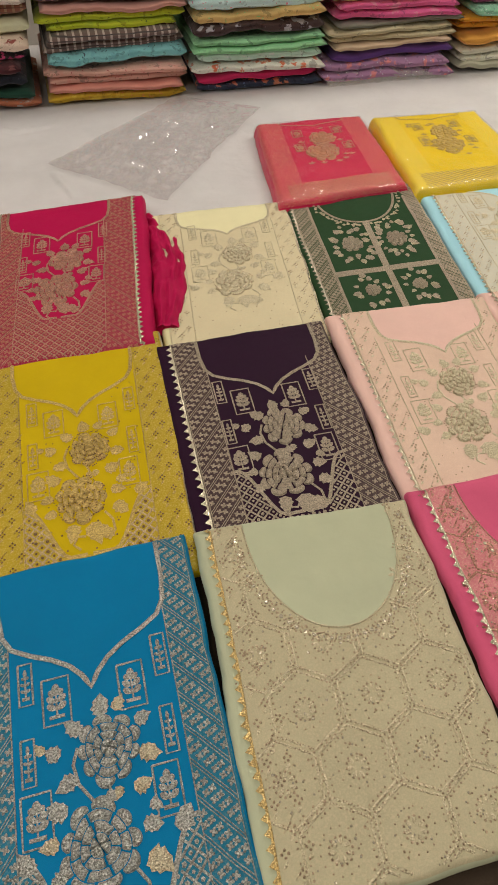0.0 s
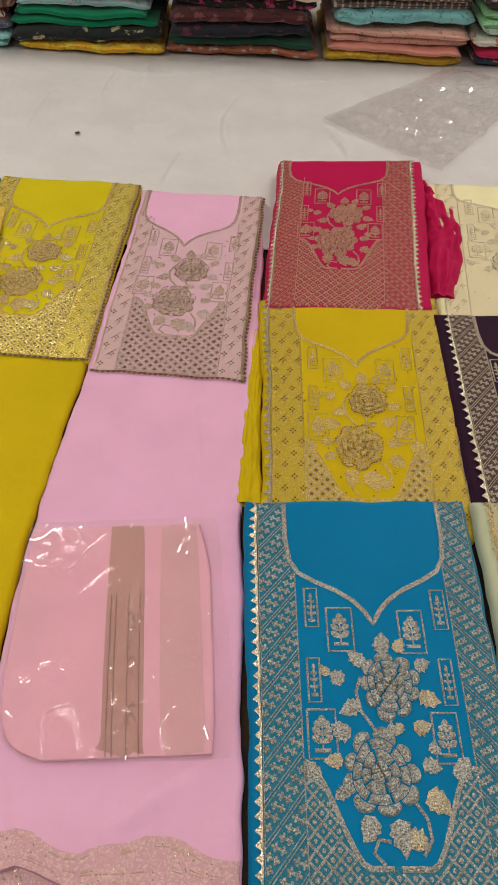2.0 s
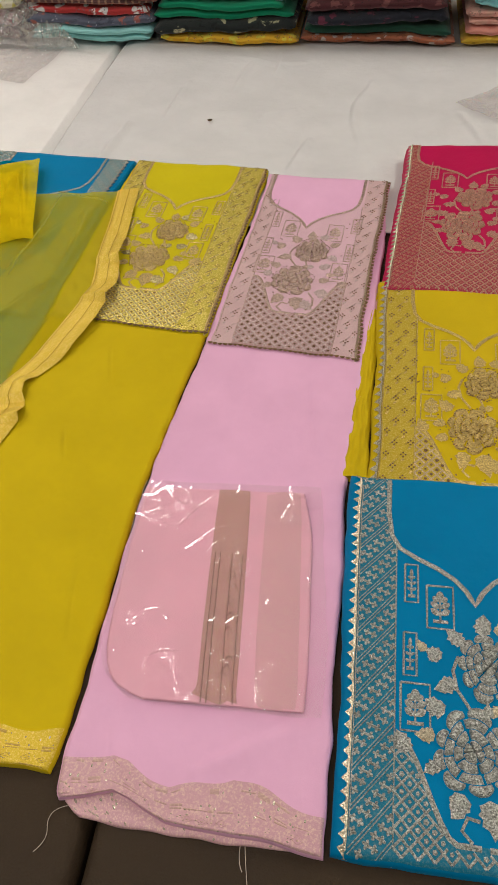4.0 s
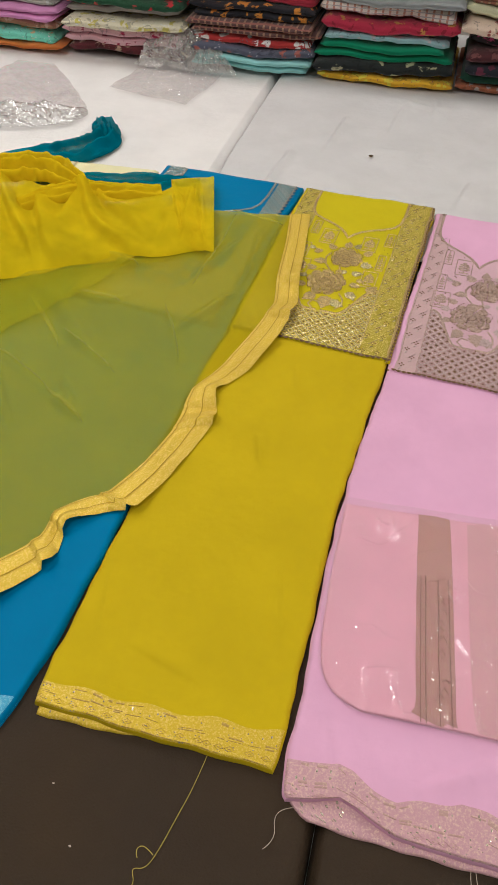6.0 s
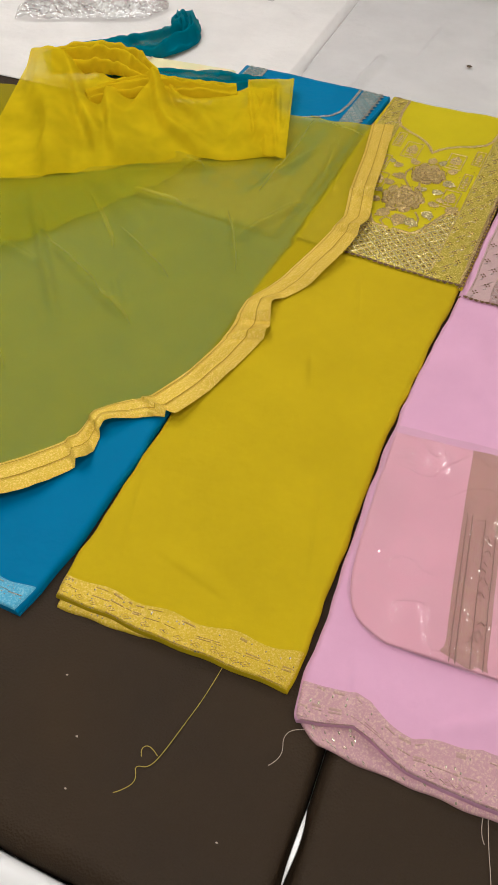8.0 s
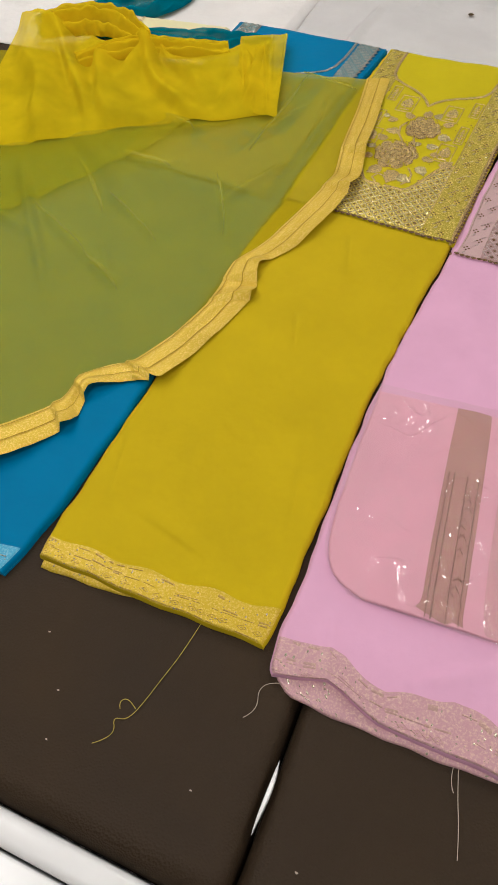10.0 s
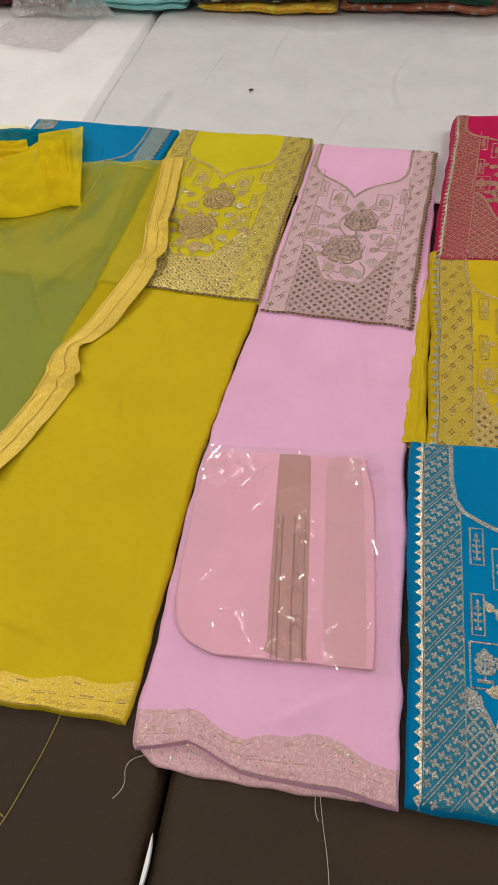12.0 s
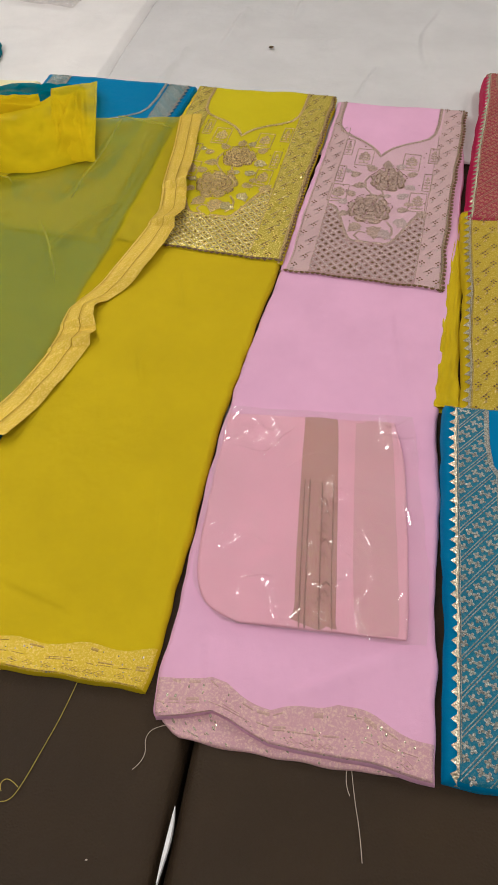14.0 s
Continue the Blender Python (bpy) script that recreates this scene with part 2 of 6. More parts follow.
# ---- mesh helpers ----
def mesh_object(name, verts, faces, mat, parent=None, label="", smooth=True):
    me = bpy.data.meshes.new(name)
    me.from_pydata([tuple(v) for v in verts], [], faces)
    me.materials.append(mat)
    if smooth:
        me.polygons.foreach_set("use_smooth", [True] * len(me.polygons))
    me.update()
    ob = new(name, me)
    if parent:
        ob.parent = parent
    if label:
        ob["label"] = label
    return ob


def part(name, bm, mat, parent=None, label=""):
    me = bpy.data.meshes.new(name)
    bm.to_mesh(me)
    bm.free()
    me.materials.append(mat)
    ob = new(name, me)
    if parent:
        ob.parent = parent
    if label:
        ob["label"] = label
    return ob


def thing(name, label, category, group="", kind=""):
    return tagged(new(name), label, category, group, kind)


def box_bm(x0, y0, z0, x1, y1, z1, bevel=0.0, segments=2):
    bm = bmesh.new()
    bmesh.ops.create_cube(bm, size=1, matrix=Matrix.Translation(((x0 + x1) / 2, (y0 + y1) / 2, (z0 + z1) / 2)) @ Matrix.Diagonal((x1 - x0, y1 - y0, z1 - z0, 1)))
    if bevel:
        bmesh.ops.bevel(bm, geom=bm.edges[:], offset=bevel, segments=segments, affect="EDGES", profile=0.5)
        for f in bm.faces:
            f.smooth = True
    return bm


def wob(x, y, s, seed=0.0):
    return noise.noise(Vector((x * s + seed * 7.13, y * s - seed * 3.7, seed * 1.9)))


class Sheet:
    """A soft cloth slab between a left and a right edge, running from its top edge (v=0) to its bottom edge (v=1)."""

    def __init__(self, edges, thick, base0, base1, round_=0.012, wave=0.0012, seed=1.0, wavy=0.0015, thick1=None, freq=11.0, droop=None):
        self.droop, self.creases = droop, ()
        self.edges, self.t0, self.t1 = edges, thick, thick if thick1 is None else thick1
        self.b0, self.b1, self.r, self.wave, self.seed, self.wavy, self.freq = base0, base1, round_, wave, seed, wavy, freq
        (xl, yl, xr, yr) = edges[0]
        self.W = math.hypot(xr - xl, yr - yl)
        (xa, ya, xb, yb) = edges[-1]
        self.L = math.hypot((xa + xb - xl - xr) / 2, (ya + yb - yl - yr) / 2)
        self.keys = [0.0]
        for e, g in zip(edges, edges[1:]):
            self.keys.append(self.keys[-1] + math.hypot((g[0] + g[2] - e[0] - e[2]) / 2, (g[1] + g[3] - e[1] - e[3]) / 2))
        self.keys = [k / self.keys[-1] for k in self.keys]

    def edge(self, v):
        v = min(max(v, 0.0), 1.0)
        i = max(k for k in range(len(self.keys) - 1) if self.keys[k] <= v or k == 0)
        f = (v - self.keys[i]) / (self.keys[i + 1] - self.keys[i])
        a, b = self.edges[i], self.edges[i + 1]
        if len(self.edges) > 2:
            p = self.edges[max(i - 1, 0)]
            q = self.edges[min(i + 2, len(self.edges) - 1)]
            return [0.5 * (2 * a[k] + (b[k] - p[k]) * f + (2 * p[k] - 5 * a[k] + 4 * b[k] - q[k]) * f * f + (3 * a[k] - p[k] - 3 * b[k] + q[k]) * f ** 3) for k in range(4)]
        return [a[k] + (b[k] - a[k]) * f for k in range(4)]

    def flat(self, u, v):
        e = self.edge(v)
        x, y = e[0] + (e[2] - e[0]) * u, e[1] + (e[3] - e[1]) * u
        k = abs(2 * u - 1) ** 6
        x += self.wavy * k * (wob(x, y, 30, self.seed) + 1.3 * wob(x, y, 9, self.seed + 2))
        if self.droop:
            y += self.droop(u) * max(0.0, v * 6 - 5) ** 2
        k = abs(2 * v - 1) ** 8
        y += self.wavy * k * (wob(x, y, 26, self.seed + 5) + 1.3 * wob(x, y, 8, self.seed + 7))
        return x, y

    def height(self, u, v, x, y):
        d = min(u * self.W, (1 - u) * self.W, v * self.L, (1 - v) * self.L)
        q = min(max(d / self.r, 0.0), 1.0)
        prof = math.sqrt(max(0.0, 1 - (1 - q) ** 2))
        t = self.t0 + (self.t1 - self.t0) * v
        for xa, ya, xb, yb, h in self.creases:
            dx, dy = xb - xa, yb - ya
            n = math.hypot(dx, dy)
            k = ((x - xa) * dx + (y - ya) * dy) / n / n
            if 0 < k < 1:
                c = ((x - xa) * dy - (y - ya) * dx) / n
                t += h * math.sin(math.pi * k) * (math.exp(-(c / 0.004) ** 2) if c > 0 else math.exp(-(c / 0.014) ** 2))
        return self.b0 + (self.b1 - self.b0) * v + t * (0.25 + 0.75 * prof) + self.wave * prof * wob(x, y, self.freq, self.seed)

    def at(self, u, v, off=0.0):
        x, y = self.flat(u, v)
        return (x, y, self.height(u, v, x, y) + off)

    def metric(self, a, b, off=0.001):
        """a metres from the left edge, b metres from the top edge."""
        return self.at(min(max(a / self.W, 0.0), 1.0), min(max(b / self.L, 0.0), 1.0), off)

    def build(self, name, mat, parent=None, label="", nu=26, nv=34):
        verts, faces = [], []
        us = [0.5 - 0.5 * math.cos(math.pi * i / nu) * (0.55 + 0.45 * abs(math.cos(math.pi * i / nu))) for i in range(nu + 1)]
        vs = [0.5 - 0.5 * math.cos(math.pi * i / nv) * (0.55 + 0.45 * abs(math.cos(math.pi * i / nv))) for i in range(nv + 1)]
        for v in vs:
            for u in us:
                verts.append(self.at(u, v))
        n = nu + 1
        for j in range(nv):
            for i in range(nu):
                faces.append((j * n + i, (j + 1) * n + i, (j + 1) * n + i + 1, j * n + i + 1))
        rim = [i for i in range(n)] + [j * n + nu for j in range(1, nv + 1)] + [nv * n + i for i in range(nu - 1, -1, -1)] + [j * n for j in range(nv - 1, 0, -1)]
        start = len(verts)
        for k in rim:
            x, y, z = verts[k]
            v = (k // n) / nv
            verts.append((x, y, self.b0 + (self.b1 - self.b0) * v))
        m = len(rim)
        for k in range(m):
            faces.append((rim[k], rim[(k + 1) % m], start + (k + 1) % m, start + k))
        faces.append(tuple(start + k for k in range(m - 1, -1, -1)))
        return mesh_object(name, verts, faces, mat, parent, label)


class Stitch:
    """Embroidery laid on a sheet: ribbons, petals, dots."""

    def __init__(self, sheet, off=0.0011):
        self.s, self.off, self.v, self.f = sheet, off, [], []

    def poly(self, pts, lift=0.0):
        k = len(self.v)
        self.v += [self.s.metric(a, b, self.off + lift) for a, b in pts]
        self.f.append(tuple(range(k, k + len(pts))))

    def ribbon(self, pts, w, step=0.008):
        fine = [pts[0]]
        for p, q in zip(pts, pts[1:]):
            n = max(1, int(math.hypot(q[0] - p[0], q[1] - p[1]) / step))
            fine += [(p[0] + (q[0] - p[0]) * i / n, p[1] + (q[1] - p[1]) * i / n) for i in range(1, n + 1)]
        k = len(self.v)
        for i, p in enumerate(fine):
            a, b = fine[max(i - 1, 0)], fine[min(i + 1, len(fine) - 1)]
            dx, dy = b[0] - a[0], b[1] - a[1]
            n = math.hypot(dx, dy) or 1
            ox, oy = -dy / n * w / 2, dx / n * w / 2
            self.v.append(self.s.metric(p[0] + ox, p[1] + oy, self.off - 0.0007))
            self.v.append(self.s.metric(p[0], p[1], self.off + 0.0005))
            self.v.append(self.s.metric(p[0] - ox, p[1] - oy, self.off - 0.0007))
        for i in range(len(fine) - 1):
            for c in (0, 1):
                self.f.append((k + 3 * i + c, k + 3 * i + c + 1, k + 3 * i + 4 + c, k + 3 * i + 3 + c))

    def dot(self, a, b, r, n=6, lift=0.0006):
        k = len(self.v)
        self.v += [self.s.metric(a + r * math.cos(6.283 * i / n), b + r * math.sin(6.283 * i / n), self.off - 0.0005) for i in range(n)]
        self.v.append(self.s.metric(a, b, self.off + lift))
        self.f += [(k + i, k + (i + 1) % n, k + n) for i in range(n)]

    def petal(self, a, b, ang, ln, w, lift=0.0014):
        """A domed leaf from (a, b) outwards."""
        c, s = math.cos(ang), math.sin(ang)
        k = len(self.v)
        prof = [(0, 0), (0.3, 0.8), (0.62, 1.0), (0.88, 0.6), (1.0, 0.0), (0.88, -0.6), (0.62, -1.0), (0.3, -0.8)]
        for p, q in prof:
            self.v.append(self.s.metric(a + c * p * ln - s * q * w / 2, b + s * p * ln + c * q * w / 2, self.off - 0.0006))
        self.v.append(self.s.metric(a + c * 0.55 * ln, b + s * 0.55 * ln, self.off + lift))
        self.f += [(k + i, k + (i + 1) % 8, k + 8) for i in range(8)]

    def bloom(self, a, b, r, rnd):
        """A large rose in one piece: rings of domed petals with sunk lines between them."""
        rings = ((0.0, 0.26, 4), (0.26, 0.5, 6), (0.5, 0.74, 8), (0.74, 1.0, 9))
        turn = [rnd.uniform(0, 6.28) for _ in rings]
        stretch = rnd.uniform(1.0, 1.12)
        m, k = 108, len(self.v)
        levels = [(q, (i + 0.02) / 5) for q in range(4) for i in range(6 if q == 3 else 5)]
        for q, f in levels:
            r0, r1, n = rings[q]
            for i in range(m):
                t = 6.2832 * i / m
                c = abs(math.sin(n * (t + turn[q]) / 2 + 0.5 * math.sin(2 * t)))
                lobe = c ** 0.7
                rho = r * (r0 + (r1 - r0) * min(f, 1.0) * (1.0 if q < 3 else 0.25 + 0.85 * lobe)) * (1 + 0.06 * math.sin(3 * t + turn[0]))
                dome = min(max(c * 4.0 - 0.25, 0.0), 1.0) * min(1.0, 0.25 + f * 4.0) * (1.0 if f < 0.9 or q < 3 else 0.3)
                self.v.append(self.s.metric(a + rho * math.cos(t), b + rho * math.sin(t) * stretch, self.off - 0.0042 + (0.0056 + 0.0006 * (3 - q)) * dome))
        for j in range(len(levels) - 1):
            for i in range(m):
                self.f.append((k + j * m + i, k + j * m + (i + 1) % m, k + (j + 1) * m + (i + 1) % m, k + (j + 1) * m + i))
        self.f.append(tuple(k + i for i in range(m)))

    def leaf(self, a, b, ang, ln, rnd):
        """A broad five-lobed leaf, domed along its rib."""
        c, s = math.cos(ang), math.sin(ang)
        prof = [(0.0, 0.0), (0.08, 0.2), (0.12, 0.34), (0.26, 0.31), (0.36, 0.42), (0.5, 0.30), (0.66, 0.32), (0.78, 0.17), (1.0, 0.03)]
        prof = prof + [(p, -q) for p, q in reversed(prof[1:-1])]
        k = len(self.v)
        for p, q in prof:
            p, q = p * ln * rnd.uniform(0.92, 1.08), q * ln * rnd.uniform(0.85, 1.1)
            self.v.append(self.s.metric(a + c * p - s * q, b + s * p + c * q, self.off - 0.0004))
        self.v.append(self.s.metric(a + c * 0.45 * ln, b + s * 0.45 * ln, self.off + 0.0014))
        n = len(prof)
        self.f += [(k + i, k + (i + 1) % n, k + n) for i in range(n)]

    def sprig(self, a, b, r, rnd, n=5):
        for i in range(n):
            t = -1.57 + (i - (n - 1) / 2) * 0.75
            self.petal(a, b, t + rnd.uniform(-0.1, 0.1), r * (1.0 - 0.12 * abs(i - (n - 1) / 2)), r * 0.36)

    def box(self, a0, b0, a1, b1, rnd, w=0.0025):
        self.ribbon([(a0, b0), (a1, b0), (a1, b1), (a0, b1), (a0, b0)], w, 0.02)
        ca, h, wd = (a0 + a1) / 2, b1 - b0, a1 - a0
        self.ribbon([(ca, b1 - h * 0.14), (ca, b0 + h * 0.3)], 0.0022)
        for k, ln in ((0.30, 0.34), (0.46, 0.44), (0.62, 0.44)):
            for sgn in (-1, 1):
                self.petal(ca, b0 + h * (k + 0.08), -1.57 + sgn * 0.95, wd * ln, wd * 0.26)
        self.petal(ca, b0 + h * 0.36, -1.57, h * 0.24, wd * 0.3)
        self.ribbon([(ca - wd * 0.28, b1 - h * 0.16), (ca + wd * 0.28, b1 - h * 0.16)], 0.004)

    def build(self, name, mat, parent, label=""):
        if self.f:
            ob = mesh_object(name, self.v, self.f, mat, parent, label)
            if name not in ("rose", "neck_border", "placket"):
                ob["kind"] = "stuff"
            return ob
# ---- the room ----
def structure(name, bm, mat, label, category):
    return tagged(part(name, bm, mat), label, category, kind="structure")


WALL = painted("cream_wall_paint", (0.62, 0.58, 0.52), 0.7)
FLOOR = painted("pale_floor_tile", (0.55, 0.53, 0.5), 0.3)
CEIL = painted("white_ceiling_paint", (0.8, 0.79, 0.77), 0.8)
X0, X1, Y0, Y1 = -3.4, 3.0, -2.6, 2.6
structure("floor", box_bm(X0, Y0, -0.1, X1, Y1, 0), FLOOR, "pale tiled shop floor", "floor")
structure("ceiling", box_bm(X0, Y0, CEILING_Z, X1, Y1, CEILING_Z + 0.1), CEIL, "plain white shop ceiling", "ceiling")
structure("wall_north", box_bm(X0 - 0.1, Y1, 0, X1 + 0.1, Y1 + 0.1, CEILING_Z), WALL, "cream wall behind the cloth stacks", "wall")
structure("wall_south", box_bm(X0 - 0.1, Y0 - 0.1, 0, X1 + 0.1, Y0, CEILING_Z), WALL, "plain cream shop wall", "wall")
structure("wall_west", box_bm(X0 - 0.1, Y0, 0, X0, Y1, CEILING_Z), WALL, "plain cream shop wall", "wall")
structure("wall_east", box_bm(X1, Y0, 0, X1 + 0.1, Y1, CEILING_Z), WALL, "plain cream shop wall", "wall")
PANEL_GLASS = glow("panel_diffuser", PANEL_COLOR, 4.0)
for px, py, power in PANELS:
    lamp = thing("ceiling_light", "square flush ceiling light with a glowing diffuser", "ceiling light", "ceiling lights")
    part("frame", box_bm(px - 0.2, py - 0.2, CEILING_Z - 0.02, px + 0.2, py + 0.2, CEILING_Z, 0.004), WHITE_LAMINATE, lamp)
    part("diffuser", box_bm(px - 0.18, py - 0.18, CEILING_Z - 0.026, px + 0.18, py + 0.18, CEILING_Z - 0.021), PANEL_GLASS, lamp)
    light = bpy.data.lights.new("panel_light", "AREA")
    light.shape, light.size, light.energy, light.color = "SQUARE", 0.36, PANEL_W * power, PANEL_COLOR
    lo = new("panel_light", light)
    lo.location = (px, py, CEILING_Z - 0.032)

# ---- the display counter: white laminate carcass, leatherette pads, white sheet ----
counter = thing("display_counter", "long white laminate display counter with a rounded bright edge", "counter")
part("carcass", box_bm(-2.9, -0.16, 0.0, 2.6, 2.58, 0.7, 0.006), WHITE_LAMINATE, counter)
part("top_panel", box_bm(-2.9, -0.31, 0.702, 2.6, -0.1535, 0.738, 0.003), WHITE_LAMINATE, counter)
part("edge_strip", box_bm(-2.9, -0.151, 0.702, 2.6, -0.1225, 0.744, 0.009, 4), WHITE_LAMINATE, counter, "glossy white rounded edge strip")


def pad(x0, x1, seed):
    s = Sheet([(x0, 1.24, x1, 1.24), (x0, -0.121, x1, -0.121)], 0.048, 0.702, 0.702, 0.014, 0.0, seed, 0.0015)
    ob = s.build("seat_pad", LEATHER, None, "", 60, 40)
    tagged(ob, "dark brown grained leatherette pad on a white counter", "pad", "leatherette pads")


pad(-1.80, -0.4582, 2.0)
pad(-0.4566, 0.95, 3.0)
pad(0.953, 2.55, 4.0)
pad(-2.88, -1.803, 5.0)
# a pale strip of lining that shows through the gap between two pads
bm = bmesh.new()
rows = []
for k in range(13):
    s = k / 12
    w = 0.0026 * math.sin(math.pi * s) ** 0.8 * (1.25 - 0.5 * s) + 0.0003
    y, xm = 0.012 - 0.066 * s, -0.4572 + 0.0008 * math.sin(5 * s)
    rows.append([bm.verts.new((xm + d * w, y, TOP - 0.0035 + h)) for d, h in ((-0.9, 0.0), (-0.6, 0.003), (0.6, 0.004), (0.9, 0.0))])
for p, q in zip(rows, rows[1:]):
    for c in range(3):
        bm.faces.new((p[c], q[c], q[c + 1], p[c + 1]))
tagged(part("lining_strip", bm, WHITE_LAMINATE), "pale strip of lining in the gap between two pads", "lining")


def crease(x, y):
    z = 0.0
    for (xa, ya, xb, yb, w, h) in CREASES:
        dx, dy = xb - xa, yb - ya
        n = math.hypot(dx, dy)
        t = ((x - xa) * dx + (y - ya) * dy) / n / n
        d = ((x - xa) * dy - (y - ya) * dx) / n + 0.012 * wob(x, y, 7, 8)
        end = min(max(min(t, 1 - t) * 6 + 0.15, 0.0), 1.0)
        if -0.1 < t < 1.1:
            z += 1.9 * h * end * math.exp(-(d / (1.25 * w)) ** 2)
    return z


CREASES = [
    (-0.477, 1.890, -0.497, 1.552, 0.020, 0.003), (-0.192, 1.772, -0.225, 1.462, 0.020, 0.003),
    (0.626, 1.772, 0.952, 1.776, 0.02, 0.003), (-1.622, 1.547, -1.178, 1.584, 0.02, 0.003), (-1.3, 1.9, -1.05, 1.6, 0.02, 0.003),
]
SHEET_CLOTH = cloth("white_cotton_sheet", (0.74, 0.72, 0.70), 0.9, 0.1, 1600, 0.04, 0.6)
verts, faces = [], []
NX, NY = 520, 180
for j in range(NY + 1):
    for i in range(NX + 1):
        x, y = -2.35 + 4.3 * i / NX, 1.12 + 1.4 * j / NY
        z = TOP + 0.001 + crease(x, y) + 0.004 * wob(x, y, 3.1, 3) + 0.003 * wob(x, y, 7, 4) * max(0.0, wob(x, y, 2.2, 9) + 0.3)
        if y < 1.27:
            z = max(z, TOP + 0.0016) + 0.001
        xe = -0.956 + 0.006 * wob(0, y, 5, 6) + (0.012 * (y - 1.7) if y > 1.7 else 0)
        if x > xe - 0.019 and y > 1.27:
            z -= 0.026
        verts.append((x, y, z))
for j in range(NY):
    for i in range(NX):
        a = j * (NX + 1) + i
        faces.append((a, a + 1, a + NX + 2, a + NX + 1))
rim = list(range(NX + 1)) + [j * (NX + 1) + NX for j in range(1, NY + 1)] + [NY * (NX + 1) + i for i in range(NX - 1, -1, -1)] + [j * (NX + 1) for j in range(NY - 1, 0, -1)]
top_n = len(verts)
for k in rim:
    x, y, z = verts[k]
    verts.append((x, y, z - (0.0014 if y < 1.27 else 0.03)))
for k in range(len(rim)):
    faces.append((rim[k], top_n + k, top_n + (k + 1) % len(rim), rim[(k + 1) % len(rim)]))
sheet_ob = mesh_object("bed_sheet", verts, faces, SHEET_CLOTH)
GREY_SHEET = cloth("greyish_cotton_sheet", (0.585, 0.575, 0.57), 0.9, 0.1, 1600, 0.04, 0.6)
WRINKLES = [((-0.812, 1.51), (-0.818, 1.42), (-0.830, 1.31)), ((-0.245, 1.77), (-0.287, 1.62), (-0.284, 1.52), (-0.262, 1.42)), ((-0.375, 1.46), (-0.392, 1.38), (-0.408, 1.31)), ((-0.712, 1.74), (-0.722, 1.63), (-0.737, 1.51)),
            ((-0.568, 1.88), (-0.582, 1.78), (-0.592, 1.67)), ((-0.497, 1.93), (-0.49, 1.85), (-0.497, 1.77)), ((-0.05, 1.60), (-0.02, 1.52), (0.0, 1.44)), ((-0.62, 1.90), (-0.50, 1.84), (-0.42, 1.86)), ((-0.2, 1.9), (-0.12, 1.83), (-0.02, 1.86)), ((-0.42, 1.60), (-0.50, 1.56), (-0.62, 1.58))]


def wrinkle_z(x, y):
    z = 0.0
    for run in WRINKLES:
        for k, (a, b) in enumerate(zip(run, run[1:])):
            dx, dy = b[0] - a[0], b[1] - a[1]
            n = math.hypot(dx, dy)
            t = ((x - a[0]) * dx + (y - a[1]) * dy) / n / n
            if 0 <= t <= 1:
                g = (k + t) / (len(run) - 1)
                d = ((x - a[0]) * dy - (y - a[1]) * dx) / n + 0.004 * wob(x, y, 14, 8)
                if abs(d) < 0.03:
                    z = max(z, (0.013 if run is WRINKLES[0] else 0.0075) * math.sin(math.pi * g) ** 0.6 * (math.exp(-(d / 0.004) ** 2) if d > 0 else math.exp(-(d / 0.014) ** 2)))
    return z


verts, faces = [], []
NX, NY = 300, 240
for j in range(NY + 1):
    y = 1.10 + 1.38 * j / NY
    xe = -0.956 + 0.006 * wob(0, y, 5, 6) + (0.012 * (y - 1.7) if y > 1.7 else 0)
    for i in range(NX + 1):
        u = i / NX
        x = xe + (0.45 - xe) * u if u < 0.88 else 0.45 + (1.9 - 0.45) * (u - 0.88) / 0.12
        x += 0.004
        lift = 0.0075 - 0.0065 * math.exp(-((x - xe) / 0.03) ** 2)
        z = TOP + 0.001 + crease(x, y) * 0.4 + 0.004 * wob(x, y, 3.1, 3) + 0.003 * wob(x, y, 7, 4) * max(0.0, wob(x, y, 2.2, 9) + 0.3) + lift + wrinkle_z(x, y)
        verts.append((x, y, max(z, TOP + 0.004)))
for j in range(NY):
    for i in range(NX):
        a = j * (NX + 1) + i
        faces.append((a, a + 1, a + NX + 2, a + NX + 1))
rim = list(range(NX + 1)) + [j * (NX + 1) + NX for j in range(1, NY + 1)] + [NY * (NX + 1) + i for i in range(NX - 1, -1, -1)] + [j * (NX + 1) for j in range(NY - 1, 0, -1)]
top_n = len(verts)
for k in rim:
    verts.append((verts[k][0] + 0.004, verts[k][1], verts[k][2] - (0.026 if verts[k][1] > 1.28 else 0.003)))
for k in range(len(rim)):
    faces.append((rim[k], top_n + k, top_n + (k + 1) % len(rim), rim[(k + 1) % len(rim)]))
tagged(mesh_object("bed_sheet", verts, faces, GREY_SHEET), "greyish white creased cotton sheet overlapping another sheet", "sheet")
tagged(sheet_ob, "white cotton sheet with creases spread over the counter", "sheet")
part("mattress_board", box_bm(-2.6, 1.255, 0.704, 2.4, 2.5, 0.716), WHITE_LAMINATE, counter)

# a dark scuff on the sheet
bm = bmesh.new()
bmesh.ops.create_icosphere(bm, subdivisions=2, radius=0.006)
for v in bm.verts:
    v.co.z *= 0.25
    v.co.x *= 1 + 0.5 * wob(v.co.x, v.co.y, 300, 2)
bmesh.ops.translate(bm, verts=bm.verts, vec=(-0.617, 1.523, TOP + 0.0108))
tagged(part("lint_ball", bm, BEAD), "small dark lint ball on the white sheet", "lint")


# ---- stacks of folded cloth along the back ----
PRINTS = {}


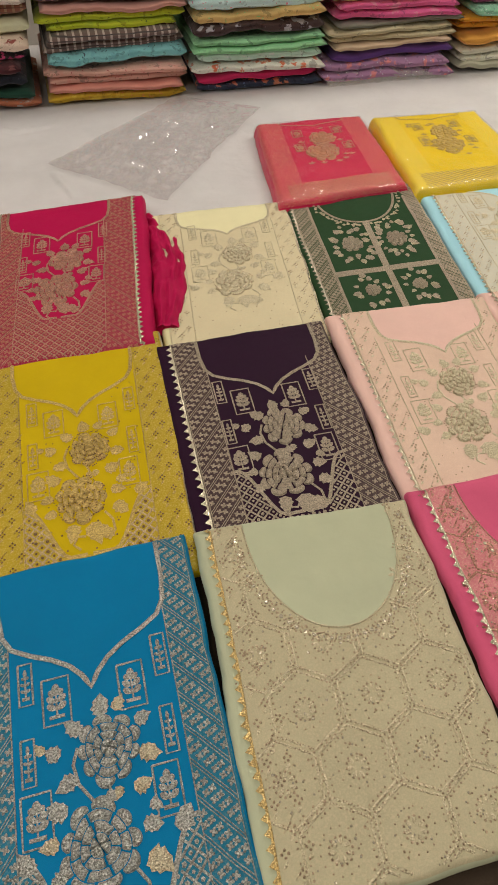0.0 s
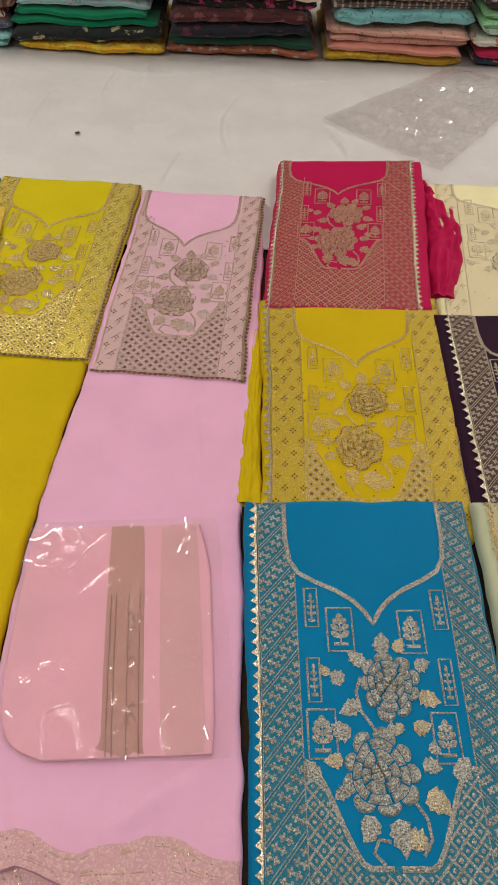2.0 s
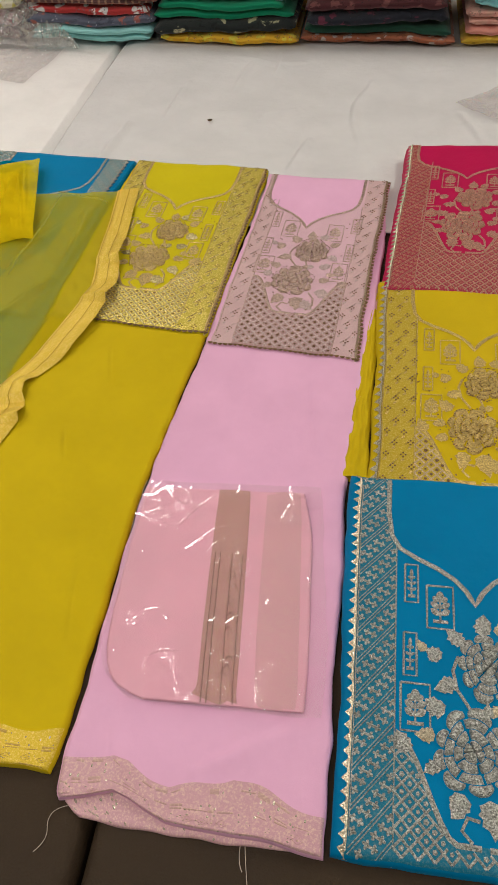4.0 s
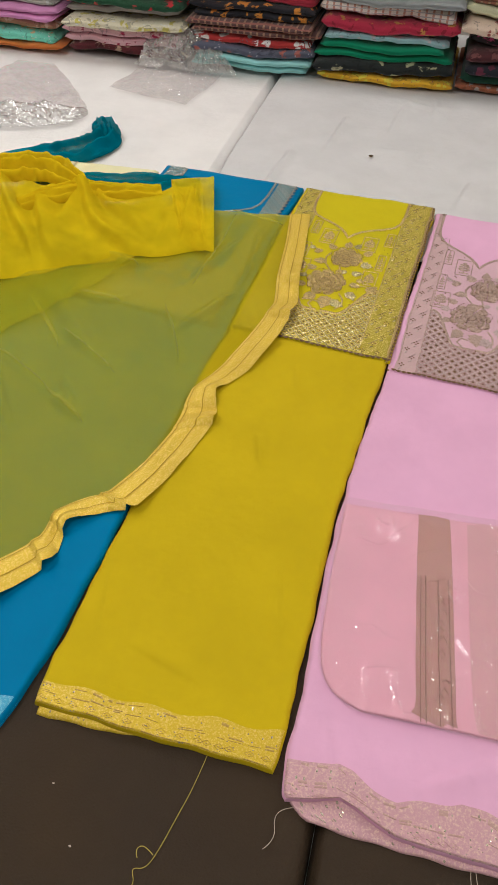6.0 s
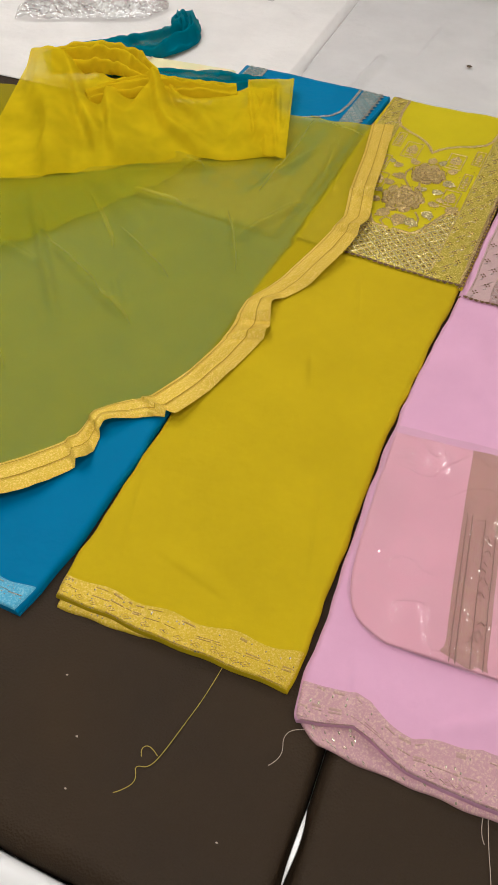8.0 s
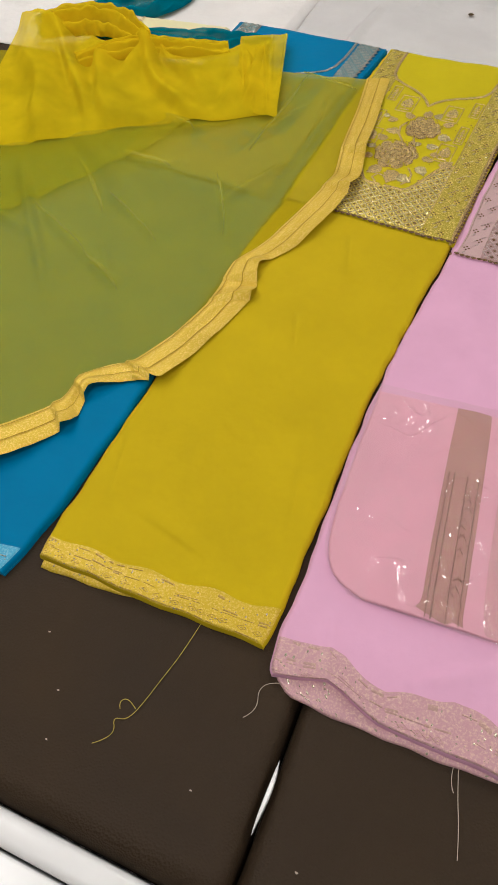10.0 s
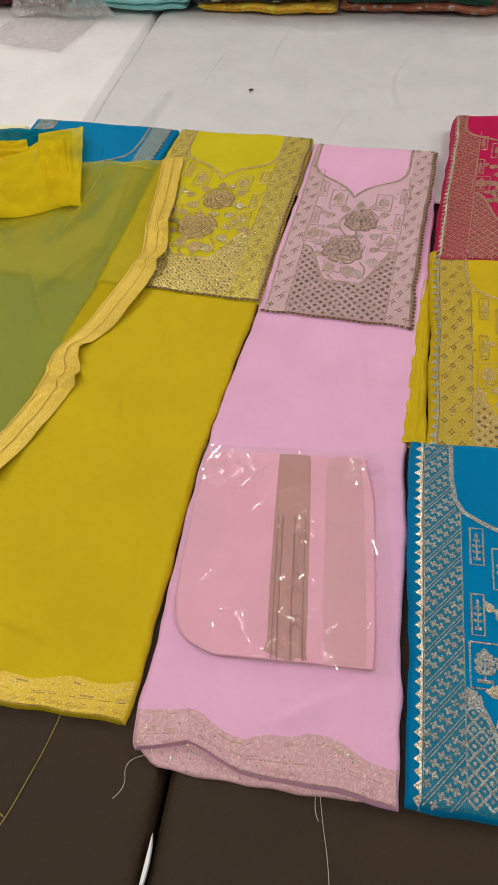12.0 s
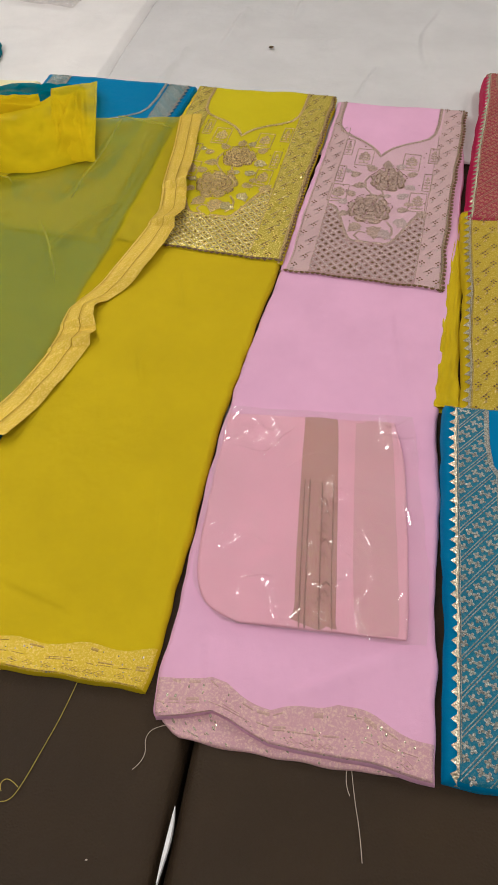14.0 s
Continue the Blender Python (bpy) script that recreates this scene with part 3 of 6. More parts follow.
def print_mat(spec):
    if spec not in PRINTS:
        kind, base, second, third = spec
        base, second, third = (tuple(min(0.85, c * 1.45 + 0.004) for c in k) for k in (base, second, third))
        PRINTS[spec] = printed("print_" + str(len(PRINTS)), base, second, third, kind)
    return PRINTS[spec]


def folded_cloth(x0, x1, y0, z0, h, mat, seed, label):
    """One folded suit piece: two rounded folds, front edge towards the counter."""
    rnd = random.Random(seed)
    root = thing("folded_cloth", label, "folded cloth", "stacks of folded cloth")
    n = 2 if h > 0.036 else 1
    for k in range(n):
        t = h / n
        zc = z0 + t * (k + 0.5)
        tilt = rnd.uniform(-0.012, 0.012)
        dx0, dx1, dy = rnd.uniform(-0.016, 0.016), rnd.uniform(-0.016, 0.016), rnd.uniform(-0.012, 0.012)
        verts, faces = [], []
        NXS = 22
        prof = [(0.33, -0.5), (0.05, -0.5), (0.022, -0.45), (0.007, -0.3), (0.001, -0.12), (0.005, -0.02), (0.0, 0.08), (0.007, 0.3), (0.022, 0.45), (0.05, 0.5), (0.33, 0.5)]
        for i in range(NXS + 1):
            u = i / NXS
            x = x0 + dx0 + (x1 + dx1 - x0 - dx0) * u
            endk = min(u, 1 - u) * (x1 - x0)
            pinch = math.sqrt(max(0.0, 1 - (1 - min(endk / 0.018, 1.0)) ** 2)) * 0.75 + 0.25
            wz = 0.42 * t * wob(x, seed, 6, seed) + 0.22 * t * wob(x, seed, 27, seed + 2)
            wy = 0.014 * wob(x, k, 6, seed + 4) + 0.0025 * wob(x, k, 34, seed + 1)
            wy += tilt * (u - 0.5)
            for d, q in prof:
                verts.append((x, y0 + dy + d + wy * (1 if d < 0.1 else 0), zc + q * t * (pinch * 1.04) + wz * (1 if d < 0.1 else 0.3)))
        m = len(prof)
        for i in range(NXS):
            for j in range(m):
                a, b = i * m + j, i * m + (j + 1) % m
                faces.append((a, b, b + m, a + m))
        faces.append(tuple(range(m - 1, -1, -1)))
        faces.append(tuple(NXS * m + j for j in range(m)))
        mesh_object("fold", verts, faces, mat, root)


W_, K_ = (0.75, 0.72, 0.66), (0.012, 0.012, 0.016)
F, P, N = "floral", "plaid", "plain"
STACKS = [
    (-2.070, -1.658, [("burnt orange", .018, (N, (.5, .15, .03), K_, K_)), ("mint printed", .032, (F, (.16, .55, .42), (.5, .4, .2), W_)), ("tan printed", .022, (F, (.36, .22, .13), (.5, .4, .3), (.2, .1, .08))), ("orchid pink", .034, (N, (.68, .25, .48), K_, K_)), ("grey lace", .034, (F, (.45, .43, .4), W_, (.3, .3, .28))), ("burgundy", .04, (N, (.15, .015, .04), K_, K_)), ("dark plum", .04, (F, (.1, .02, .04), (.3, .2, .2), K_)), ("rust", .04, (N, (.3, .08, .04), K_, K_))]),
    (-1.635, -1.250, [("dark maroon printed", .026, (F, (.09, .015, .02), (.4, .28, .2), K_)), ("rose pink printed", .048, (F, (.72, .36, .40), (.3, .02, .06), (.72, .36, .4))), ("cream floral", .026, (F, (.6, .55, .42), (.45, .4, .1), W_)), ("grey", .024, (N, (.33, .31, .29), K_, K_)), ("bottle green floral", .046, (F, (.012, .06, .03), (.5, .03, .04), (.02, .1, .04))), ("cream", .034, (F, (.6, .56, .46), (.5, .44, .3), W_)), ("dark green printed", .04, (F, (.02, .08, .04), (.4, .1, .05), K_)), ("maroon", .04, (N, (.16, .02, .03), K_, K_))]),
    (-1.216, -0.857, [("aqua", .036, (N, (.28, .66, .66), K_, K_)), ("slate printed", .026, (F, (.08, .09, .13), (.3, .1, .08), (.35, .35, .4))), ("red printed", .022, (F, (.35, .03, .03), W_, (.1, .1, .12))), ("dark plaid", .034, (P, (.1, .05, .05), (.3, .18, .12), (.25, .1, .08))), ("black printed", .038, (F, (.014, .014, .02), (.5, .2, .03), K_)), ("crimson", .028, (N, (.28, .02, .04), K_, K_)), ("peach rust", .03, (F, (.46, .2, .09), (.4, .16, .07), (.5, .3, .16))), ("brown printed", .034, (F, (.22, .07, .03), (.3, .14, .06), (.12, .04, .02))), ("rust brown", .04, (N, (.28, .08, .03), K_, K_)), ("dark red", .04, (N, (.22, .02, .03), K_, K_))]),
    (-0.841, -0.477, [("marigold printed", .022, (F, (.72, .34, .02), (.75, .5, .05), (.2, .05, .1))), ("black floral", .03, (F, (.012, .016, .016), (.35, .33, .2), K_)), ("emerald green", .042, (N, (.004, .2, .1), K_, K_)), ("powder blue", .02, (F, (.25, .42, .45), (.4, .4, .42), (.25, .42, .45))), ("red printed", .03, (F, (.34, .02, .05), (.4, .2, .05), (.34, .02, .05))), ("white plaid", .032, (P, (.55, .5, .47), (.4, .2, .16), (.3, .28, .3))), ("grey", .024, (N, (.25, .27, .28), K_, K_)), ("taupe printed", .03, (F, (.34, .3, .22), (.4, .36, .28), (.3, .26, .2))), ("teal floral", .036, (F, (.015, .22, .27), (.5, .36, .04), K_)), ("mustard printed", .034, (F, (.55, .36, .03), (.08, .03, .05), (.6, .45, .1))), ("brown lattice", .036, (P, (.05, .02, .015), (.4, .28, .16), (.3, .2, .1)))]),
    (-0.450, -0.056, [("rust printed", .018, (F, (.3, .1, .05), (.4, .36, .34), (.2, .16, .16))), ("dark green", .026, (N, (.012, .055, .035), K_, K_)), ("navy dotted", .03, (F, (.012, .014, .022), (.1, .02, .04), (.03, .03, .05))), ("maroon floral", .028, (F, (.06, .016, .02), (.14, .05, .05), K_)), ("black rose", .026, (F, (.016, .013, .016), (.4, .05, .14), (.03, .05, .03))), ("peach floral", .03, (F, (.66, .47, .38), (.25, .06, .05), (.66, .5, .4))), ("pale pistachio", .032, (N, (.55, .56, .38), K_, K_)), ("brown check", .028, (P, (.2, .08, .05), (.3, .2, .12), (.1, .04, .03))), ("dusty pink", .034, (F, (.66, .5, .45), (.4, .15, .1), W_)), ("grey green", .03, (F, (.2, .24, .2), (.4, .4, .35), K_)), ("plum", .04, (N, (.16, .02, .06), K_, K_))]),
    (-0.018, 0.346, [("olive printed", .022, (F, (.42, .27, .02), (.5, .36, .04), (.5, .14, .1))), ("salmon edge", .018, (N, (.6, .25, .2), K_, K_)), ("salmon pink printed", .038, (F, (.72, .33, .27), (.66, .29, .24), (.4, .1, .1))), ("teal blue", .032, (F, (.17, .42, .44), (.14, .36, .4), (.05, .09, .12))), ("grey brown plaid", .042, (P, (.14, .1, .09), (.42, .37, .34), (.06, .05, .05))), ("lime green printed", .038, (F, (.42, .5, .03), (.36, .45, .04), (.1, .14, .03))), ("dusty rose trimmed", .02, (N, (.5, .26, .22), K_, K_)), ("dark plaid", .04, (P, (.05, .03, .04), (.3, .2, .16), (.1, .05, .05))), ("maroon", .036, (F, (.16, .02, .04), (.5, .3, .1), K_)), ("black", .04, (N, (.02, .02, .02), K_, K_))]),
    (0.380, 0.746, [("navy printed", .022, (F, (.03, .04, .07), (.5, .18, .1), (.1, .16, .3))), ("crimson", .022, (N, (.5, .02, .1), K_, K_)), ("ivory printed", .022, (F, (.66, .58, .52), (.7, .16, .08), W_)), ("mint printed", .026, (F, (.42, .62, .5), (.5, .7, .55), (.3, .5, .4))), ("spring green", .034, (F, (.24, .52, .28), (.2, .44, .24), (.3, .6, .34))), ("dark brown", .03, (F, (.05, .03, .03), (.3, .3, .34), K_)), ("khaki tan", .028, (F, (.5, .36, .14), (.46, .33, .12), (.2, .5, .2))), ("pale blue", .03, (F, (.42, .58, .63), (.4, .55, .6), (.7, .2, .25))), ("grey floral", .03, (F, (.33, .33, .35), (.5, .3, .34), W_)), ("maroon", .034, (N, (.1, .02, .03), K_, K_)), ("slate", .034, (N, (.1, .1, .12), K_, K_))]),
    (0.768, 1.145, [("multicoloured printed", .05, (F, (.3, .16, .28), (.55, .2, .2), (.5, .5, .6))), ("purple", .024, (N, (.1, .04, .2), K_, K_)), ("beige", .018, (N, (.52, .4, .28), K_, K_)), ("khaki", .034, (F, (.46, .41, .27), (.5, .45, .3), (.42, .37, .24))), ("grey green", .014, (N, (.2, .2, .16), K_, K_)), ("hot pink embroidered", .042, (F, (.76, .1, .26), (.7, .2, .3), (.76, .1, .26))), ("yellow printed", .03, (F, (.74, .52, .18), (.66, .6, .48), (.74, .5, .1))), ("grey floral", .03, (F, (.28, .28, .28), (.5, .25, .12), W_)), ("navy", .036, (N, (.03, .03, .07), K_, K_)), ("pink", .034, (N, (.6, .2, .3), K_, K_))]),
    (1.178, 1.566, [("sage grey", .026, (N, (.36, .36, .27), K_, K_)), ("ivory", .042, (F, (.62, .59, .48), (.58, .55, .44), W_)), ("ochre", .03, (N, (.6, .28, .05), K_, K_)), ("orange", .04, (F, (.66, .26, .02), (.6, .24, .02), (.5, .3, .2))), ("mint", .026, (F, (.24, .5, .34), (.2, .44, .3), W_)), ("plum printed", .03, (F, (.16, .03, .08), (.5, .4, .4), K_)), ("black", .036, (N, (.02, .02, .025), K_, K_)), ("olive", .036, (N, (.2, .2, .05), K_, K_))]),
    (1.598, 1.976, [("teal", .03, (N, (.05, .3, .3), K_, K_)), ("cream printed", .036, (F, (.6, .5, .4), (.5, .1, .1), W_)), ("maroon", .036, (N, (.2, .02, .05), K_, K_)), ("green", .036, (N, (.1, .3, .12), K_, K_)), ("pink", .036, (N, (.6, .2, .3), K_, K_)), ("grey", .04, (N, (.25, .25, .26), K_, K_)), ("navy", .04, (N, (.03, .04, .09), K_, K_))]),
    (-2.510, -2.093, [("teal", .03, (N, (.05, .3, .3), K_, K_)), ("cream printed", .036, (F, (.6, .5, .4), (.5, .1, .1), W_)), ("maroon", .036, (N, (.2, .02, .05), K_, K_)), ("green", .036, (N, (.1, .3, .12), K_, K_)), ("pink", .036, (N, (.6, .2, .3), K_, K_)), ("grey", .04, (N, (.25, .25, .26), K_, K_)), ("navy", .04, (N, (.03, .04, .09), K_, K_))]),
]
srnd = random.Random(5)
for s, (sx0, sx1, layers) in enumerate(STACKS):
    z = TOP + 0.013
    for k, (word, h, spec) in enumerate(layers):
        h *= 1.08
        folded_cloth(sx0 + srnd.uniform(-0.008, 0.01), sx1 + srnd.uniform(-0.01, 0.012), 1.962 + srnd.uniform(-0.01, 0.018), z, h, print_mat(spec), s * 20 + k + 1, word + " cotton suit piece folded in a stack")
        z += h + 0.0008
    while z < TOP + 0.5:
        folded_cloth(sx0, sx1, 1.968, z, 0.04, print_mat(layers[srnd.randrange(len(layers))][2]), int(z * 1000) + s, "folded cotton suit piece high in a stack")
        z += 0.0408
# ---- folded embroidered kurtas ----
def neck_points(cx, hw, vv, round_neck=False):
    if round_neck:
        return [(cx - hw * math.cos(t), vv * math.sin(t) ** 0.8) for t in [math.pi * i / 24 for i in range(25)]]
    half = [(-1.0, 0.0), (-1.0, 0.34), (-0.96, 0.52), (-0.86, 0.62), (-0.66, 0.69), (-0.42, 0.755), (-0.22, 0.83), (-0.09, 0.91), (0.0, 1.0)]
    return [(cx + a * hw, b * vv) for a, b in half] + [(cx - a * hw, b * vv) for a, b in reversed(half[:-1])]


def inside(poly, a, b):
    hit = False
    for (x0, y0), (x1, y1) in zip(poly, poly[1:] + poly[:1]):
        if (y0 > b) != (y1 > b) and a < (x1 - x0) * (b - y0) / (y1 - y0) + x0:
            hit = not hit
    return hit


def panel_mesh(sheet, test, off, name, mat, parent, label="", step=0.0042):
    """A net panel laid on the cloth wherever test(a, b) holds."""
    na, nb = int(sheet.W / step), int(sheet.L / step)
    ids, verts, faces = {}, [], []

    def vid(i, j):
        if (i, j) not in ids:
            ids[(i, j)] = len(verts)
            verts.append(sheet.metric(sheet.W * i / na, sheet.L * j / nb, off))
        return ids[(i, j)]

    for j in range(nb):
        for i in range(na):
            if test(sheet.W * (i + 0.5) / na, sheet.L * (j + 0.5) / nb):
                faces.append((vid(i, j), vid(i, j + 1), vid(i + 1, j + 1), vid(i + 1, j)))
    if faces:
        mesh_object(name, verts, faces, mat, parent, label)


def lattice(st, a0, a1, b0, b1, ok, pitch, w):
    """Two crossing families of diagonal threads where ok(a, b) holds."""
    span = (a1 - a0) + (b1 - b0)
    for sgn in (1, -1):
        n = int(span / pitch) + 2
        for k in range(-n, n):
            run = []
            m = int((a1 - a0) / 0.004)
            for i in range(m + 1):
                a = a0 + (a1 - a0) * i / m
                b = b0 + k * pitch + sgn * (a - a0)
                if b0 <= b <= b1 and ok(a, b):
                    run.append((a, b))
                else:
                    if len(run) > 1:
                        st.ribbon(run, w, 0.02)
                    run = []
            if len(run) > 1:
                st.ribbon(run, w, 0.02)


def kurta(edges, cloth_mat, thread, label, vv=0.16, cx=None, hw=0.098, strips=(0.014, 0.06, 0.06), strip_mat=None, fill_mat=None,
          style="jaal", seed=1, base=(0.012, 0.0), thick=0.018, thick1=0.013, lace="both", lace_mat=None, arch=0.15, bead_mat=None, spots=None, lat=True, ro=0.006, pitch=0.013, fill="all",
          leaf_mat=None, net_mat=None, below_mat=None, trim=None):
    root = thing("folded_kurta", label, "kurta", "embroidered kurta pieces")
    rnd = random.Random(seed)
    sh = Sheet(edges, thick, TOP + base[0], TOP + base[1], 0.010, 0.0032 if style == "bead" else 0.0018, seed, 0.0036, thick1, 15.0 if style == "bead" else 11.0)
    W, L = sh.W, sh.L
    sh.build("body", cloth_mat, root)
    cx = W / 2 if cx is None else cx
    lace_mat, bead_mat, spots = lace_mat or LACE, bead_mat or SEQUIN, spots or thread
    lo, lw, rw = strips
    aL, aR = lo + lw, W - rw
    neck = neck_points(cx, hw, vv, style in ("round", "bead"))
    low = arch + vv

    def arch_b(a):
        k = min(abs(a - (aL + aR) / 2) / ((aR - aL) / 2), 1.0)
        k = min(max((0.93 - k) / 0.6, 0.0), 1.0)
        return low + 0.088 * k * k * (3 - 2 * k)

    in_strip = lambda a, b: (lo < a < aL or aR < a < W - ro) and not inside(neck, a, b)
    below = lambda a, b: b > arch_b(a) and lo < a
    if strip_mat:
        panel_mesh(sh, lambda a, b: a < aL and in_strip(a, b), 0.0003, "side_panel", strip_mat, root)
        panel_mesh(sh, lambda a, b: a > aR and in_strip(a, b), 0.0003, "side_panel", strip_mat, root)
    if fill_mat:
        panel_mesh(sh, lambda a, b: aL <= a <= aR and (fill == "all" and style != "jaal" and not (below_mat and below(a, b)) or not below_mat and below(a, b)) and not inside(neck, a, b), 0.0003, "net_panel", fill_mat, root)
    if below_mat:
        panel_mesh(sh, lambda a, b: aL <= a <= aR and below(a, b), 0.0004, "lattice_ground", below_mat, root)
    st = Stitch(sh, 0.0016)
    st.ribbon(neck, 0.0058 if style != "bead" else 0.002)
    st.build("neck_border", thread, root)
    # lace edging of small points
    st = Stitch(sh, 0.0022)
    for side in (("left", "right") if lace == "both" else (lace,)):
        a = lo if side == "left" else W - ro
        n = int(L / pitch)
        for i in range(n):
            b = L * (i + 0.5) / n
            d = (-0.62 if side == "left" else 0.62) * pitch
            st.poly([(a, b - pitch * 0.46), (a + d, b + rnd.uniform(-0.001, 0.001)), (a, b + pitch * 0.46)], rnd.uniform(0, 0.0008))
        st.ribbon([(a, 0), (a, L)], 0.003)
    st.build("lace_edging", lace_mat, root)
    # side strips
    st, fl, pale = Stitch(sh), Stitch(sh, 0.0014), Stitch(sh, 0.0012)
    for (a0, a1, sgn) in ((lo + 0.003, aL, 1), (aR, W - ro - 0.002, -1)):
        if a1 - a0 < 0.015:
            continue
        if style in ("jaal", "net", "round"):
            st.ribbon([(aL if sgn > 0 else aR, vv * 0.55), (aL if sgn > 0 else aR, L)], 0.0016, 0.02)
            st.ribbon([(a0 if sgn > 0 else a1, 0), (a0 if sgn > 0 else a1, L)], 0.0014, 0.02)
        if style in ("jaal", "round"):
            gap, slope = 0.036, 1.15
            k = 0
            while k * gap < L + 0.1:
                for d in (0.0, 0.0045):
                    c = k * gap + d
                    run = []
                    for i in range(9):
                        t = i / 8
                        a = a0 + (a1 - a0) * t
                        b = c - slope * (a - a0) if sgn > 0 else c - slope * (a1 - a)
                        if 0 < b < L and not inside(neck, a, b):
                            run.append((a, b))
                    if len(run) > 1:
                        st.ribbon(run, 0.0013, 0.02)
                for i in range(12):
                    a = a0 + (a1 - a0) * (i // 2 + 0.5) / 6
                    c = k * gap + (0.0145 if i % 2 else 0.0255)
                    b = c - slope * (a - a0) if sgn > 0 else c - slope * (a1 - a)
                    if 0.004 < b < L - 0.004 and not inside(neck, a, b):
                        for q in range(4):
                            fl.petal(a, b, 0.4 + 1.571 * q, 0.0046, 0.0034, 0.0006)
                k += 1
        else:
            n = int(L / 0.0205)
            for j in range(n):
                for i in range(max(2, int((a1 - a0) / 0.025) + 1)):
                    a = a0 + 0.007 + 0.025 * i + (0.0125 if j % 2 else 0) + rnd.uniform(-0.0015, 0.0015)
                    b = (j + 0.5) * 0.0205 + rnd.uniform(-0.0015, 0.0015)
                    if a < a1 - 0.003 and not inside(neck, a, b):
                        for q in range(4):
                            fl.dot(a + 0.0034 * math.cos(1.571 * q), b + 0.0034 * math.sin(1.571 * q), 0.0017, 5)
                        pale.petal(a - 0.004, b + 0.012, -0.8, 0.008, 0.004, 0.0006)
                        if j % 2:
                            pale.ribbon([(a - 0.008, b + 0.004), (a + 0.006, b - 0.012)], 0.0011, 0.02)
    st.build("strip_tracery", thread, root)
    pale.build("pale_tracery", leaf_mat or thread, root)
    fl.build("floret_field", spots, root)
    mid = (aL + aR) / 2
    if style in ("jaal", "net"):
        # framed sprigs, the two roses and their leaves
        spec = [(-0.057, -0.02, 0.030, 0.052), (0.028, -0.016, 0.029, 0.051), (-0.082, -0.045, 0.015, 0.048), (0.071, -0.041, 0.016, 0.048), (-0.083, 0.04, 0.014, 0.048), (0.069, 0.042, 0.014, 0.05), (-0.086, 0.096, 0.031, 0.049), (0.051, 0.1, 0.028, 0.05)]
        for a, b, w2, bh in spec:
            if vv + b + bh < L - 0.01:
                s2 = Stitch(sh, 0.0013)
                s2.box(mid + a, vv + b, mid + a + w2, vv + b + bh, rnd, 0.0025 if style == "jaal" else 0.0019)
                s2.build("framed_sprig", thread, root)
        grow = 1.0 if style == "jaal" else 0.9
        for (a, b, r) in ((mid + 0.009, vv + 0.07, 0.034 * grow), (mid - 0.011, vv + 0.158, 0.041 * grow)):
            if b + r * 0.6 < L:
                s2 = Stitch(sh, 0.0018)
                s2.bloom(a, b, r, rnd)
                s2.build("rose", thread, root)
                if style == "net":
                    s2 = Stitch(sh, 0.0034)
                    for n, rr in ((54, 0.97), (40, 0.7), (26, 0.46), (14, 0.24)):
                        for i in range(n):
                            t = 6.283 * i / n + rnd.uniform(-0.03, 0.03)
                            d = r * rr * (1 + 0.07 * math.sin(7 * t + n)) + rnd.uniform(-0.001, 0.001)
                            s2.dot(a + d * math.cos(t), b + d * math.sin(t) * 1.05, rnd.uniform(0.0011, 0.0016), 5)
                    s2.build("bead_outline", bead_mat, root)
        s2, s3 = Stitch(sh, 0.0014), Stitch(sh, 0.0015)
        for q, (da, db, ang, ln) in enumerate(((0.004, 0.036, -1.7, 0.022), (0.02, 0.034, -1.0, 0.018), (-0.018, 0.048, -2.3, 0.022), (0.04, 0.052, -0.6, 0.02), (0.04, 0.082, 0.3, 0.022), (-0.028, 0.09, 2.9, 0.022), (-0.042, 0.066, -2.6, 0.018),
                                            (0.03, 0.118, -0.5, 0.022), (0.044, 0.132, 0.4, 0.016), (-0.04, 0.124, -2.6, 0.022), (-0.05, 0.146, 3.0, 0.018), (0.034, 0.15, 0.1, 0.02), (-0.046, 0.172, 2.6, 0.018), (0.036, 0.176, 0.7, 0.026), (-0.022, 0.198, 2.0, 0.028), (0.002, 0.2, 1.4, 0.034), (0.01, 0.212, 0.5, 0.026), (0.07, 0.166, -0.9, 0.024), (-0.078, 0.166, -2.2, 0.022), (-0.06, 0.06, 4.0, 0.014), (-0.056, 0.062, 0.8, 0.012), (0.002, 0.112, 1.0, 0.014), (0.016, 0.11, 1.9, 0.014))):
            if vv + db + 0.02 < L and db < arch_b(mid + da) - vv + 0.01:
                (s3 if q % 3 == 1 else s2).leaf(mid + da, vv + db, ang + rnd.uniform(-0.25, 0.25), ln * rnd.uniform(1.0, 1.2), rnd)
        for run in (((-0.012, 0.118), (-0.026, 0.098), (-0.03, 0.078), (-0.024, 0.062)), ((0.022, 0.186), (0.032, 0.2), (0.034, 0.218), (0.024, 0.232)), ((0.002, 0.1), (0.006, 0.112), (0.0, 0.124)), ((-0.016, 0.24), (-0.026, 0.23), (-0.02, 0.218), (-0.008, 0.22))):
            if vv + run[-1][1] < L and vv + max(p[1] for p in run) < L - 0.004:
                s2.ribbon([(mid + a, vv + b) for a, b in run], 0.0036)
        s2.build("leaf_spray", thread, root)
        s3.build("pale_leaf", leaf_mat or thread, root)
        if lat and low < L:
            s2 = Stitch(sh, 0.0012)
            curve = [(aL + (aR - aL) * i / 24, arch_b(aL + (aR - aL) * i / 24)) for i in range(25)]
            curve = [p for p in curve if p[1] < L - 0.003]
            parts = [[p for p in curve if p[0] < mid], [p for p in curve if p[0] >= mid]]
            for c in parts:
                if len(c) > 1:
                    s2.ribbon(c, 0.0055)
            s2.build("arch_border", thread, root)
            s2 = Stitch(sh, 0.0012)
